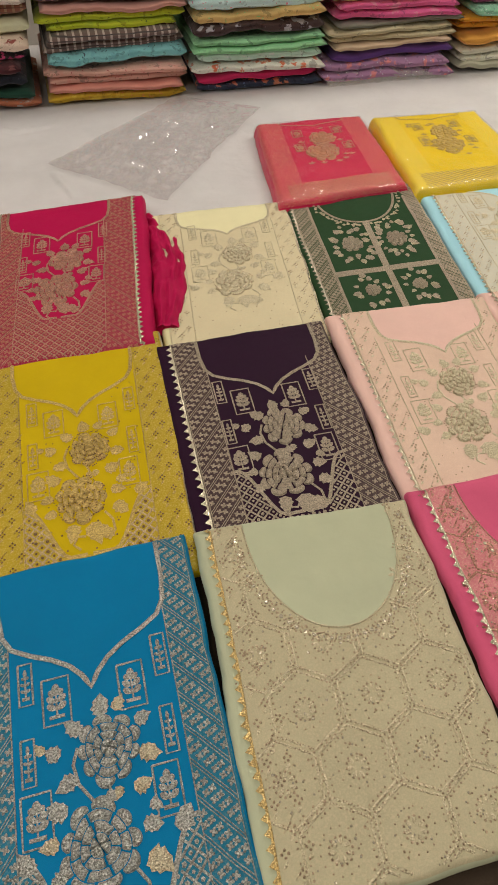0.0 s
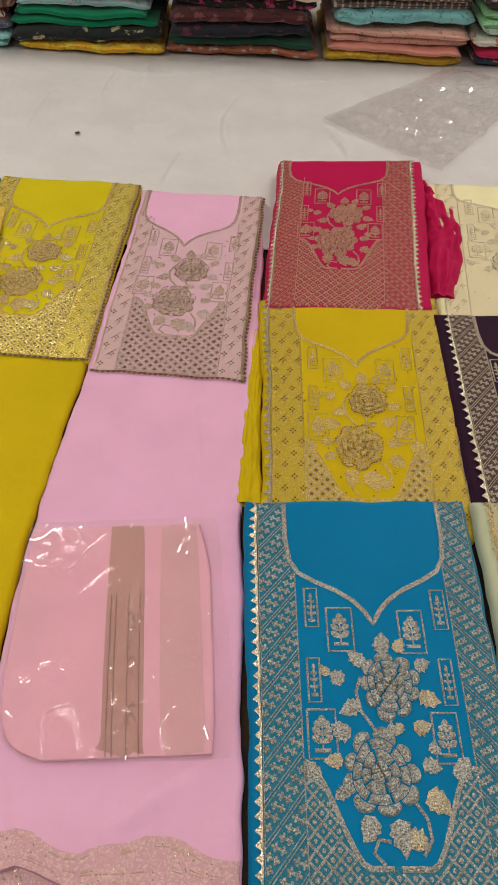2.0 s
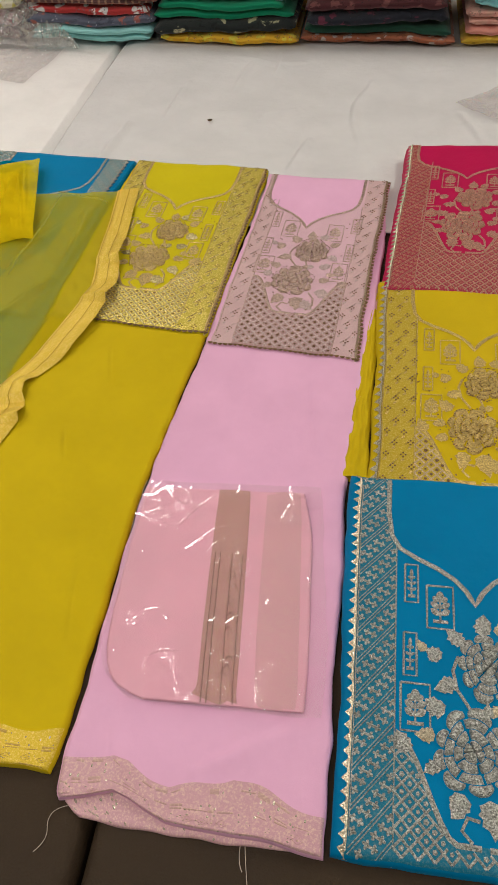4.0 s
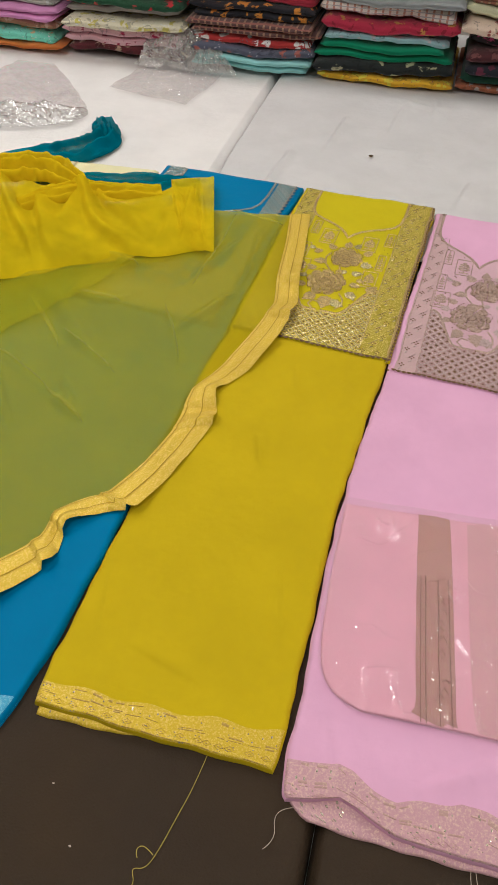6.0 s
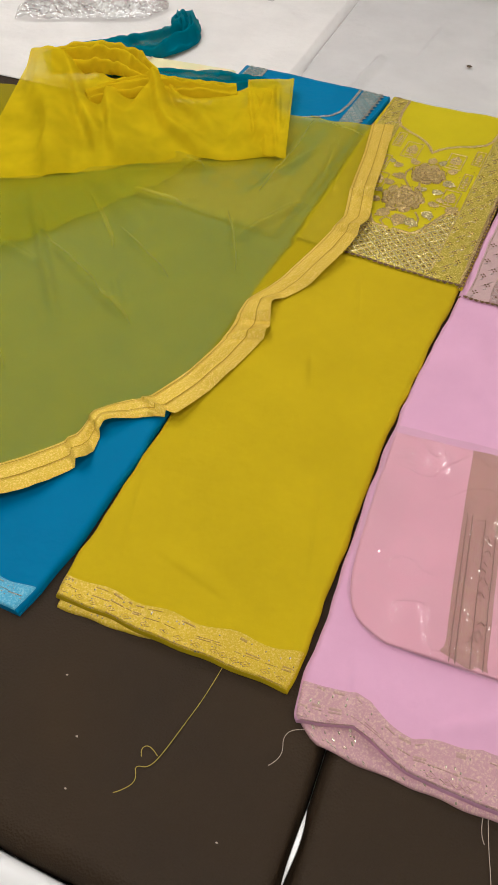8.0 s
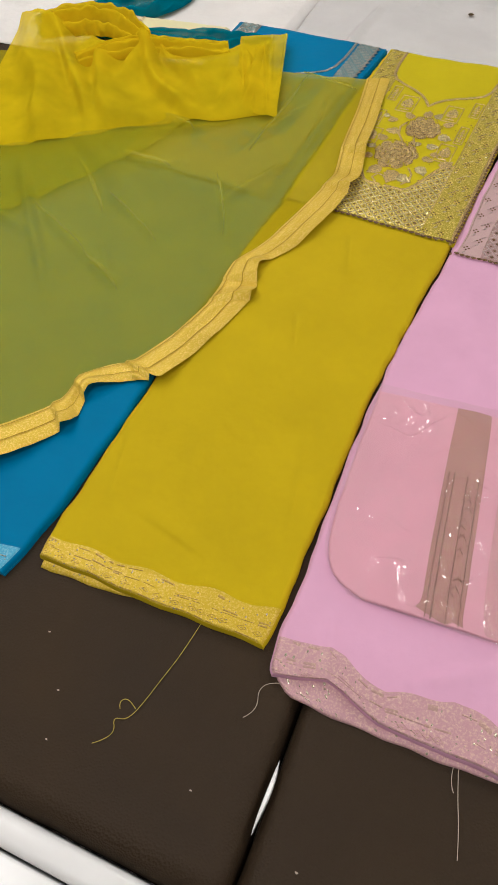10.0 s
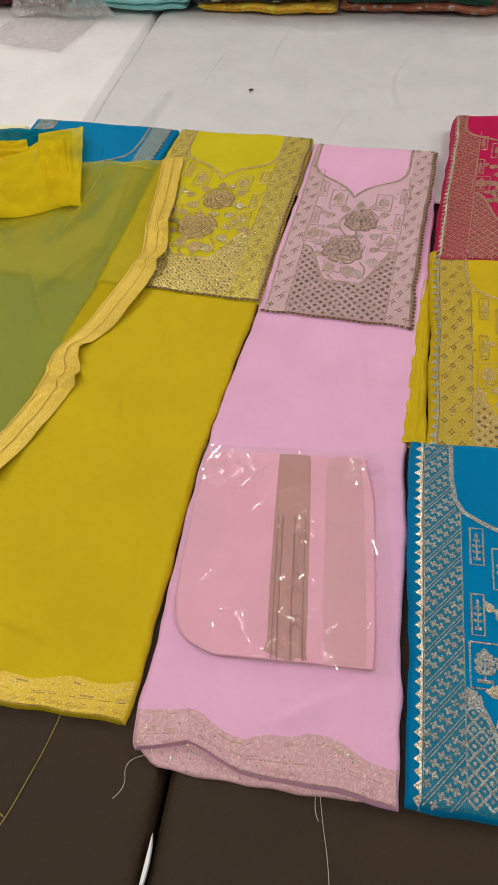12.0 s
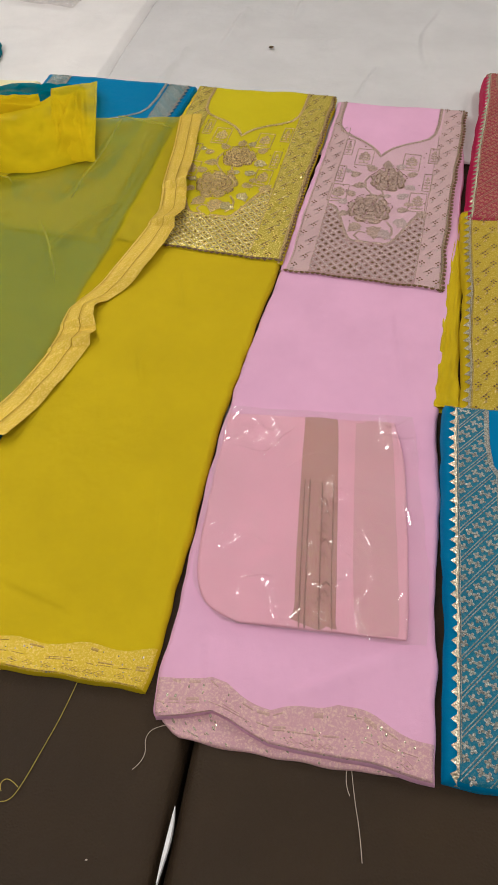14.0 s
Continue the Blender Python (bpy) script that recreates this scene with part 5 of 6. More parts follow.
def trousers(edges, mat, hem_mat, label, seed, hem=((0, 0.045), (1, 0.045)), thread=PALE_GOLD, base=0.0, thick=0.011, foot=None, lower=None, creases=()):
    root = thing("folded_trousers", label, "trousers", "trousers laid flat")
    rnd = random.Random(seed)
    sh = Sheet(edges, thick, TOP + base + 0.0012, TOP + base + 0.0012, 0.007, 0.0022, seed, 0.003, freq=7.0, droop=(lambda u: stepped(foot, u)) if foot else None)
    sh.creases = creases
    sh.build("body", mat, root, "", 110, 260)
    L, W = sh.L, sh.W
    top = lambda a: L - stepped(hem, a / W) + 0.0015 * math.sin(a * 90)
    verts, faces, nu, nv = [], [], 110, 14
    for j in range(nv + 1):
        for i in range(nu + 1):
            a = W * i / nu
            verts.append(sh.metric(a, top(a) + (L - top(a)) * j / nv, 0.0007))
    for j in range(nv):
        for i in range(nu):
            k = j * (nu + 1) + i
            faces.append((k, k + nu + 1, k + nu + 2, k + 1))
    mesh_object("hem_band", verts, faces, hem_mat, root, "woven gold hem band")
    # worn woven figures: broken lines, small blocks and lozenges
    st = Stitch(sh, 0.0012)
    a = 0.004
    while a < W - 0.012:
        step = rnd.uniform(0.008, 0.022)
        h = L - top(a)
        for f in (0.93, 0.74, 0.68, 0.12):
            if rnd.random() < 0.62:
                st.ribbon([(a, L - h * f), (min(a + step * rnd.uniform(0.5, 1.0), W - 0.004), L - (L - top(a + step)) * f)], rnd.uniform(0.0008, 0.003), 0.01)
        if rnd.random() < 0.7:
            b = L - h * 0.4
            st.ribbon([(a - 0.001, b), (a + 0.004, b - 0.006), (a + 0.009, b), (a + 0.004, b + 0.006), (a - 0.001, b)], 0.0007, 0.02)
            st.dot(a + 0.004, b, 0.0016, 5)
        a += step
    st.build("hem_embroidery", thread, root)
    glint = Stitch(sh, 0.0012)
    for i in range(90):
        a = rnd.uniform(0.004, W - 0.004)
        glint.dot(a, L - (L - top(a)) * rnd.uniform(0.05, 0.95), rnd.uniform(0.0006, 0.0013), 5)
    glint.build("gold_glints", LACE, root)
    # the back layer of the hem slips out below the front one
    if lower:
        back = Sheet(lower, 0.0035, TOP + 0.0006, TOP + 0.0006, 0.003, 0.0012, seed + 3, 0.004, freq=30.0)
        back.build("back_hem", hem_mat, root, "", 40, 10)
        glint = Stitch(back, 0.001)
        for i in range(46):
            glint.dot(rnd.uniform(0.004, back.W - 0.004), back.L - rnd.uniform(0.002, 0.03), rnd.uniform(0.0008, 0.0018), 5)
        glint.build("back_glints", LACE, root)
    return sh


MAUVE_THREAD = cloth("mauve_gold_thread", (0.46, 0.29, 0.26), 0.5, 0.05, gold=(0.62, 0.44, 0.34))
GOLDEN_THREAD = cloth("golden_thread", (0.40, 0.26, 0.05), 0.5, 0.05, gold=(0.58, 0.41, 0.14))
PINK_HEM = cloth("pink_gold_hem", (0.54, 0.31, 0.35), 0.5, 0.05, metal=0.15, gold=(0.66, 0.46, 0.40))
YELLOW_HEM = cloth("yellow_gold_hem", (0.58, 0.41, 0.02), 0.45, 0.05, metal=0.2, gold=(0.70, 0.51, 0.12))
BLUE_HEM = cloth("blue_silver_hem", (0.07, 0.36, 0.56), 0.5, 0.05, gold=(0.22, 0.5, 0.62))
pink_sh = trousers([(-0.449, 1.181, -0.199, 1.161), (-0.472, 0.867, -0.203, 0.914), (-0.489, 0.655, -0.216, 0.716), (-0.502, 0.472, -0.231, 0.543), (-0.504, 0.315, -0.231, 0.341), (-0.500, 0.113, -0.230, 0.127), (-0.493, 0.076, -0.228, 0.070)], PINK, PINK_HEM, "baby pink trousers laid flat with a gold woven hem", 21, hem=((0, 0.054), (0.24, 0.047), (0.43, 0.041), (0.66, 0.048), (0.87, 0.041), (1, 0.036)), thread=MAUVE_THREAD,
                   foot=((0, 0.006), (0.09, 0.012), (0.2, 0.021), (0.31, 0.011), (0.42, 0.003), (1, -0.003)), lower=[(-0.494, 0.13, -0.25, 0.12), (-0.490, 0.086, -0.25, 0.085), (-0.464, 0.0665, -0.262, 0.070)],
                   creases=((-0.30, 0.165, -0.37, 0.12, 0.005), (-0.26, 0.19, -0.32, 0.15, 0.003), (-0.46, 0.17, -0.44, 0.10, 0.003), (-0.30, 0.70, -0.28, 0.55, 0.003)))
trousers([(-0.737, 1.203, -0.475, 1.203), (-0.748, 0.883, -0.477, 0.846), (-0.774, 0.632, -0.494, 0.612), (-0.782, 0.374, -0.506, 0.439), (-0.788, 0.159, -0.507, 0.167), (-0.786, 0.101, -0.510, 0.107)], LEMON, YELLOW_HEM, "mustard yellow trousers laid flat with a gold woven hem", 22, hem=((0, 0.04), (0.5, 0.044), (1, 0.05)), thread=GOLDEN_THREAD, foot=((0, 0.004), (0.3, 0.002), (1, -0.004)), lower=[(-0.782, 0.15, -0.6, 0.15), (-0.774, 0.097, -0.66, 0.099)],
         creases=((-0.648, 0.56, -0.622, 0.49, 0.005), (-0.72, 0.20, -0.60, 0.17, 0.003), (-0.77, 0.30, -0.74, 0.18, 0.003), (-0.56, 0.36, -0.53, 0.22, 0.003), (-0.63, 0.75, -0.60, 0.64, 0.003)))
trousers([(-1.36, 1.231, -0.745, 1.227), (-1.38, 0.647, -0.772, 0.633), (-1.39, 0.383, -0.784, 0.382), (-1.40, 0.140, -0.795, 0.142), (-1.40, 0.069, -0.806, 0.069)], BLUE, BLUE_HEM, "teal blue trousers laid flat with a silver woven hem", 23, hem=((0, 0.046), (1, 0.046)), thread=SILVER)


# ---- the clear packet with a folded pink stole, on the pink trousers ----
BROWN_THREAD = cloth("brownish_rose_thread", (0.33, 0.17, 0.15), 0.5, 0.05, gold=(0.46, 0.30, 0.22))
packet = thing("stole_packet", "clear plastic packet with a folded pink stole inside, on pink trousers", "packet")
STOLE_PINK = cloth("salmon_pink_chiffon", (0.80, 0.43, 0.54), 0.7, 0.05, grain=0.03)
STOLE_BAND = cloth("dull_gold_band", (0.50, 0.26, 0.25), 0.55, 0.1, gold=(0.50, 0.33, 0.24))
STOLE_BAND_PALE = cloth("pale_gold_band", (0.68, 0.37, 0.43), 0.6, 0.1, gold=(0.68, 0.43, 0.42))
PB = TOP + 0.0135
stole = Sheet([(-0.497, 0.461, -0.286, 0.476), (-0.496, 0.396, -0.272, 0.412), (-0.495, 0.320, -0.264, 0.305), (-0.490, 0.252, -0.260, 0.240), (-0.480, 0.216, -0.259, 0.212), (-0.463, 0.197, -0.259, 0.200), (-0.434, 0.186, -0.260, 0.196)], 0.0032, PB, PB, 0.003, 0.0008, 31, 0.001)
stole.build("stole", STOLE_PINK, packet, "folded salmon pink chiffon stole", 30, 40)
SW, SL = stole.W, stole.L


def across(x, v):
    """Distance from the left edge at which the stole crosses x."""
    e = stole.edge(v)
    return SW * (x - e[0]) / (e[2] - e[0])


def on_band(x0, x1, n=24):
    """A line down the stole from x0 at its top to x1 at its foot."""
    return [(across(x0 + (x1 - x0) * k / n, k / n), SL * min(max(k / n, 0.004), 0.996)) for k in range(n + 1)]


for xa, xb, w, mat, word in ((-0.379, -0.352, 0.041, STOLE_BAND, "dull gold woven band"), (-0.314, -0.288, 0.044, STOLE_BAND_PALE, "pale gold woven band")):
    st = Stitch(stole, 0.0011)
    st.ribbon(on_band(xa, xb), w, 0.006)
    band = mesh_object("gold_band", st.v, st.f, mat, packet, word)
st = Stitch(stole, 0.0024)
for o, w in ((-0.017, 0.0008), (-0.011, 0.0012), (0.004, 0.0008), (0.017, 0.0008)):
    st.ribbon(on_band(-0.379 + o, -0.352 + o)[8:], w, 0.02)
prnd = random.Random(77)
for i in range(15):
    v = 0.42 + 0.03 * i + prnd.uniform(-0.006, 0.006)
    a, b = across(-0.371 + 0.027 * v + prnd.uniform(-0.003, 0.003), v), SL * v
    if prnd.random() < 0.75:
        st.ribbon([(a - 0.004, b), (a, b - 0.005), (a + 0.004, b + prnd.uniform(-0.002, 0.002))], 0.0011, 0.02)
        st.dot(a + prnd.uniform(-0.006, 0.006), b + 0.005, 0.0012, 5)
st.build("band_embroidery", BROWN_THREAD, packet)


def film(name, edges, base, wave, seed, mat, parent=None, label="", category="", nu=46, nv=46, freq=22.0, lift=None, ragged=0.003, taut=False):
    """Thin crumpled polythene film."""
    s = Sheet(edges, 0.002, base, base, 0.004, 0.0, seed, ragged)
    verts, faces = [], []
    for skin in (1,):
        for j in range(nv + 1):
            for i in range(nu + 1):
                u, v = i / nu, j / nv
                x, y = s.flat(u, v)
                rim = min(u, 1 - u, v, 1 - v) * 8
                rim = min(rim, 1.0)
                if taut:
                    k = max(0.0, 1 - 7 * abs(wob(x, y, freq, seed))) ** 2 * max(0.0, wob(x, y, 13, seed + 4) + 0.25) + 0.7 * max(0.0, 1 - 6 * abs(wob(x, y, freq * 1.9, seed + 2))) ** 2 * max(0.0, wob(x, y, 17, seed + 5) + 0.1)
                else:
                    k = abs(wob(x, y, freq, seed)) + 0.6 * abs(wob(x, y, freq * 2.3, seed + 2))
                z = base + (0.0015 + wave * k * (0.35 + 0.65 * rim)) * skin
                if lift:
                    z += lift(u, v)
                verts.append((x, y, z))
    n = nu + 1
    off = n * (nv + 1)
    for j in range(nv):
        for i in range(nu):
            a = j * n + i
            faces.append((a, a + n, a + n + 1, a + 1))
    ob = mesh_object(name, verts, faces, mat, parent, label, smooth=ragged < 0.005)
    if parent is None:
        tagged(ob, label, category, "empty polythene bags")
    return ob


film("packet_film", [(-0.499, 0.470, -0.268, 0.482), (-0.498, 0.331, -0.249, 0.347), (-0.488, 0.222, -0.238, 0.240), (-0.450, 0.184, -0.240, 0.190)], PB + 0.0066, 0.0048, 41, FILM_CLEAR, packet, "glossy clear plastic film", nu=120, nv=140, freq=24, taut=True)
film("polythene_bag", [(0.326, 1.964, 0.528, 1.837), (-0.046, 1.631, 0.190, 1.395)], TOP + 0.016, 0.013, 42, FILM, None, "empty clear polythene bag lying crumpled on the sheet", "plastic bag", ragged=0.008)
film("polythene_bag", [(-1.368, 1.924, -1.114, 1.945), (-1.408, 1.757, -1.150, 1.704)], TOP + 0.006, 0.007, 43, FILM, None, "empty clear polythene bag lying flat on the sheet", "plastic bag", ragged=0.006)
FILM_BRIGHT = plastic_film("crinkled_polythene", (0.95, 0.94, 0.93), 0.16, 0.1, 60.0, 1.0, (0.3, 0.85))
open_bag = thing("polythene_bag", "empty clear polythene bag with a shiny crumpled open end", "plastic bag", "empty polythene bags")
film("flat_half", [(-1.751, 1.881, -1.637, 1.886), (-1.788, 1.694, -1.430, 1.653), (-1.770, 1.580, -1.400, 1.600)], TOP + 0.006, 0.008, 44, FILM, open_bag, ragged=0.006)
film("open_end", [(-1.774, 1.586, -1.398, 1.606), (-1.756, 1.507, -1.383, 1.562), (-1.705, 1.367, -1.430, 1.472)], TOP + 0.006, 0.026, 47, FILM_BRIGHT, open_bag, "shiny crumpled clear film", "", 44, 26, 26.0, ragged=0.012)
film("polythene_bag", [(-1.374, 2.001, -1.133, 1.987), (-1.400, 1.932, -1.059, 1.930)], TOP + 0.006, 0.04, 45, FILM_BRIGHT, None, "scrunched shiny polythene bag against the cloth stacks", "plastic bag", 80, 44, 52.0, ragged=0.014, lift=lambda u, v: 0.10 * (1 - v) * math.sin(math.pi * (0.15 + 0.7 * u)))
film("wrap_film", [(0.773, 2.034, 1.147, 2.034), (0.763, 1.955, 1.148, 1.953)], TOP + 0.006, 0.012, 46, FILM_BRIGHT, None, "shiny clear wrapping round a printed suit piece", "plastic wrap", 50, 14, 30.0, ragged=0.006, lift=lambda u, v: 0.052 * (1 - v) ** 0.5)


# ---- two wrapped suit packs ----
FILM_WRAP = plastic_film("clear_wrapper_film", (0.98, 0.95, 0.93), 0.01, 0.05, 30.0, 0.9, (0.05, 0.2))
def wrapped_pack(edges, cloth_mat, strip, thread, label, seed):
    root = thing("suit_pack", label, "suit pack", "wrapped suit packs")
    sh = Sheet(edges, 0.042, TOP + 0.004, TOP + 0.004, 0.016, 0.002, seed, 0.003)
    sh.build("folded_suit", cloth_mat, root, "", 30, 34)
    W, L = sh.W, sh.L
    rnd = random.Random(seed)
    mid = W / 2
    neck = neck_points(mid, 0.085, 0.05)
    panel_mesh(sh, lambda a, b: (a < 0.062 or a > W - 0.062 or b > L - 0.07) and not inside(neck, a, b), 0.0005, "brocade_panel", strip, root)
    s2 = Stitch(sh, 0.0014)
    s2.ribbon(neck, 0.004)
    s2.bloom(mid + 0.008, 0.12, 0.034, rnd)
    s2.bloom(mid - 0.004, 0.19, 0.04, rnd)
    for a, b in ((mid - 0.06, 0.065), (mid + 0.04, 0.06), (mid - 0.065, 0.14), (mid + 0.05, 0.15)):
        s2.box(a, b, a + 0.024, b + 0.036, rnd)
    for i in range(24):
        s2.sprig(rnd.uniform(mid - 0.07, mid + 0.07), rnd.uniform(0.07, 0.25), 0.013, rnd, 3)
    lattice(s2, 0.03, W - 0.03, L - 0.07, L - 0.008, lambda a, b: True, 0.012, 0.0014)
    s2.build("embroidery", thread, root)
    grow = [(e[0] - 0.003, e[1], e[2] + 0.003, e[3]) for e in edges]
    top = Sheet(grow, 0.046, TOP + 0.003, TOP + 0.003, 0.017, 0.0035, seed + 1, 0.004, freq=18.0)
    top.build("wrapper", FILM_WRAP, root, "clear plastic wrapper", 34, 38)


CORAL_STRIP = cloth("coral_brocade", (0.60, 0.03, 0.09), 0.45, 0.05, gold=(0.72, 0.32, 0.18))
wrapped_pack([(0.469, 1.682, 0.756, 1.677), (0.414, 1.279, 0.728, 1.301)], cloth("coral_red_silk", (0.6, 0.02, 0.08), 0.6, 0.1), CORAL_STRIP, zari("coral_gold", (0.8, 0.4, 0.24)), "crimson and gold suit folded in a clear plastic wrapper", 51)
wrapped_pack([(0.772, 1.660, 1.068, 1.643), (0.727, 1.268, 1.048, 1.273)], cloth("bright_yellow_silk", (0.84, 0.60, 0.01), 0.6, 0.1), cloth("yellow_brocade", (0.84, 0.62, 0.02), 0.5, 0.1, gold=(0.86, 0.66, 0.10)), zari("yellow_gold", (0.78, 0.55, 0.16)), "bright yellow suit folded in a clear plastic wrapper", 52)

# ---- the sheer yellow stole with a gold border, thrown over the teal and yellow sets ----
SHEER_YELLOW = sheer("sheer_yellow_chiffon", (0.66, 0.56, 0.015), 0.48)
SHEER_YELLOW_THICK = sheer("gathered_yellow_chiffon", (0.80, 0.60, 0.005), 0.78, 0.22)
STOLE_BORDER = cloth("yellow_gold_border", (0.66, 0.46, 0.04), 0.45, 0.05, metal=0.2, gold=(0.82, 0.60, 0.16))
BORDER = [(-0.697, 1.184), (-0.681, 1.056), (-0.667, 0.938), (-0.655, 0.867), (-0.670, 0.771), (-0.695, 0.691), (-0.733, 0.628), (-0.715, 0.569), (-0.738, 0.469), (-0.766, 0.376), (-0.804, 0.362), (-0.847, 0.328), (-0.840, 0.272), (-0.880, 0.205), (-0.937, 0.149), (-1.020, 0.105), (-1.129, 0.071)]
INNER = [(-0.737, 1.167), (-0.721, 1.059), (-0.708, 0.929), (-0.695, 0.853), (-0.713, 0.762), (-0.738, 0.690), (-0.770, 0.618), (-0.768, 0.536), (-0.786, 0.459), (-0.814, 0.391), (-0.840, 0.374), (-0.872, 0.342), (-0.873, 0.300), (-0.913, 0.246), (-0.972, 0.184), (-1.056, 0.139), (-1.165, 0.106)]


def spline(pts, t):
    k = t * (len(pts) - 1)
    i = min(int(k), len(pts) - 2)
    f = k - i
    p, a, b, q = pts[max(i - 1, 0)], pts[i], pts[i + 1], pts[min(i + 2, len(pts) - 1)]
    return [0.5 * (2 * a[c] + (b[c] - p[c]) * f + (2 * p[c] - 5 * a[c] + 4 * b[c] - q[c]) * f * f + (3 * a[c] - p[c] - 3 * b[c] + q[c]) * f ** 3) for c in range(2)]


def crisp(pts, t):
    """Along the line with hardly rounded corners, as pressed cloth folds."""
    k = t * (len(pts) - 1)
    i = min(int(k), len(pts) - 2)
    f = k - i
    q = spline(pts, t)
    return [0.25 * q[c] + 0.75 * (pts[i][c] + (pts[i + 1][c] - pts[i][c]) * f) for c in range(2)]


def drape(x, y):
    """Height of the stole: rests on what lies under it, with soft folds."""
    z = 0.018 + 0.012 * min(max((y - 0.66) / 0.1, 0), 1)
    z += 0.0035 * wob(x, y, 6, 61) + 0.002 * wob(x * 1.4 + y * 0.6, y * 0.7 - x * 0.5, 17, 62)
    for (xa, ya, xb, yb, w, h) in ((-1.017, 0.478, -1.218, 0.722, 0.010, 0.007), (-0.840, 0.736, -0.771, 0.863, 0.010, 0.005), (-0.934, 0.531, -0.981, 0.588, 0.006, 0.004), (-0.920, 0.926, -1.097, 0.838, 0.012, 0.004), (-1.100, 0.570, -1.342, 0.637, 0.012, 0.006), (-1.162, 0.346, -1.467, 0.562, 0.016, 0.005), (-0.805, 1.048, -0.863, 0.868, 0.01, 0.004), (-0.957, 0.676, -1.157, 0.819, 0.02, 0.004)):
        dx, dy = xb - xa, yb - ya
        n = math.hypot(dx, dy)
        t = ((x - xa) * dx + (y - ya) * dy) / n / n
        d = ((x - xa) * dy - (y - ya) * dx) / n
        end = min(max(min(t, 1 - t) * 4 + 0.3, 0.0), 1.0)
        z += 1.7 * h * end * math.exp(-(d / (0.8 * w)) ** 2)
    for (xa, ya, xb, yb, h) in ((-1.084, 0.942, -0.964, 0.888, 0.006), (-1.058, 0.793, -0.989, 0.778, 0.006), (-0.989, 0.778, -0.94, 0.815, 0.004), (-0.842, 1.135, -0.851, 0.867, 0.005), (-0.969, 0.542, -0.910, 0.51, 0.005), (-1.120, 0.627, -0.930, 0.514, 0.005), (-1.03, 0.70, -0.90, 0.62, 0.004), (-0.88, 0.80, -0.80, 0.66, 0.004), (-1.20, 0.50, -1.02, 0.36, 0.005), (-0.78, 1.10, -0.76, 0.90, 0.004)):
        dx, dy = xb - xa, yb - ya
        n = math.hypot(dx, dy)
        t = ((x - xa) * dx + (y - ya) * dy) / n / n
        if -0.05 < t < 1.05:
            d = ((x - xa) * dy - (y - ya) * dx) / n + 0.004 * wob(x, y, 13, 66)
            end = min(max(min(t, 1 - t) * 5 + 0.25, 0.0), 1.0)
            z += h * end * (math.exp(-(d / 0.0055) ** 2) if d > 0 else math.exp(-(d / 0.02) ** 2))
    return TOP + z


stole2 = thing("sheer_stole", "sheer yellow chiffon stole with a gold border, thrown over folded suits", "stole")
verts, faces = [], []
NT, NS = 200, 200
for i in range(NT + 1):
    t = i / NT
    bx, by = crisp(INNER, t)
    lx, ly = -1.62 + 0.1 * t, 1.02 - 0.98 * t
    for j in range(NS + 1):
        s = j / NS
        x, y = bx + (lx - bx) * s, by + (ly - by) * s
        verts.append((x, y, drape(x, y)))
for i in range(NT):
    for j in range(NS):
        a = i * (NS + 1) + j
        faces.append((a, a + 1, a + NS + 2, a + NS + 1))
mesh_object("chiffon", verts, faces, SHEER_YELLOW, stole2)
verts, faces = [], []
NB = 260
for i in range(NB + 1):
    t = i / NB
    a, b = crisp(INNER, t), crisp(BORDER, t)
    flip = 0.006 * wob(t * 20, 0, 1.0, 71) + 0.003 * wob(t * 55, 0, 1.0, 72)
    pleat = max(max(0.0, 1 - (knot / 16 - t) / run) if t < knot / 16 else 0.0 for knot, run in ((2.05, 0.06), (3.4, 0.05), (6.5, 0.07), (7.1, 0.025), (9.4, 0.07), (11.3, 0.08), (12.2, 0.03), (13.6, 0.07)))
    for j in range(9):
        s = j / 8
        x, y = a[0] + (b[0] - a[0]) * s, a[1] + (b[1] - a[1]) * s
        z = drape(x, y) + 0.0015 + 0.0022 * abs(math.sin(2 * math.pi * s)) * (0.7 + wob(t * 30, s, 1, 73)) + flip * s + pleat * (0.004 + 0.012 * s) - 0.004 * s * s
        verts.append((x, y, max(z, TOP + 0.0145)))
for i in range(NB):
    for j in range(8):
        a = i * 9 + j
        faces.append((a, a + 9, a + 10, a + 1))
mesh_object("gold_border", verts, faces, STOLE_BORDER, stole2, "woven gold border, wavy")
BORDER_LINE = cloth("dark_gold_line", (0.42, 0.27, 0.02), 0.5, 0.05)
for sa, sb in ((0.10, 0.125), (0.56, 0.59)):
    rows, quads = [], []
    for i in range(NB + 1):
        for s in (sa, sb):
            k = min(int(s * 8), 7)
            f = s * 8 - k
            p, q = verts[i * 9 + k], verts[i * 9 + k + 1]
            rows.append((p[0] + (q[0] - p[0]) * f, p[1] + (q[1] - p[1]) * f, p[2] + (q[2] - p[2]) * f + 0.0012))
    for i in range(NB):
        quads.append((i * 2, i * 2 + 2, i * 2 + 3, i * 2 + 1))
    mesh_object("stitched_line", rows, quads, BORDER_LINE, stole2, "darker stitched line on the border")
SHEER_DOUBLE = sheer("second_yellow_chiffon", (0.60, 0.58, 0.03), 0.26, 0.1)
SHEER_CREASE = sheer("doubled_chiffon_highlight", (0.78, 0.72, 0.10), 0.34)
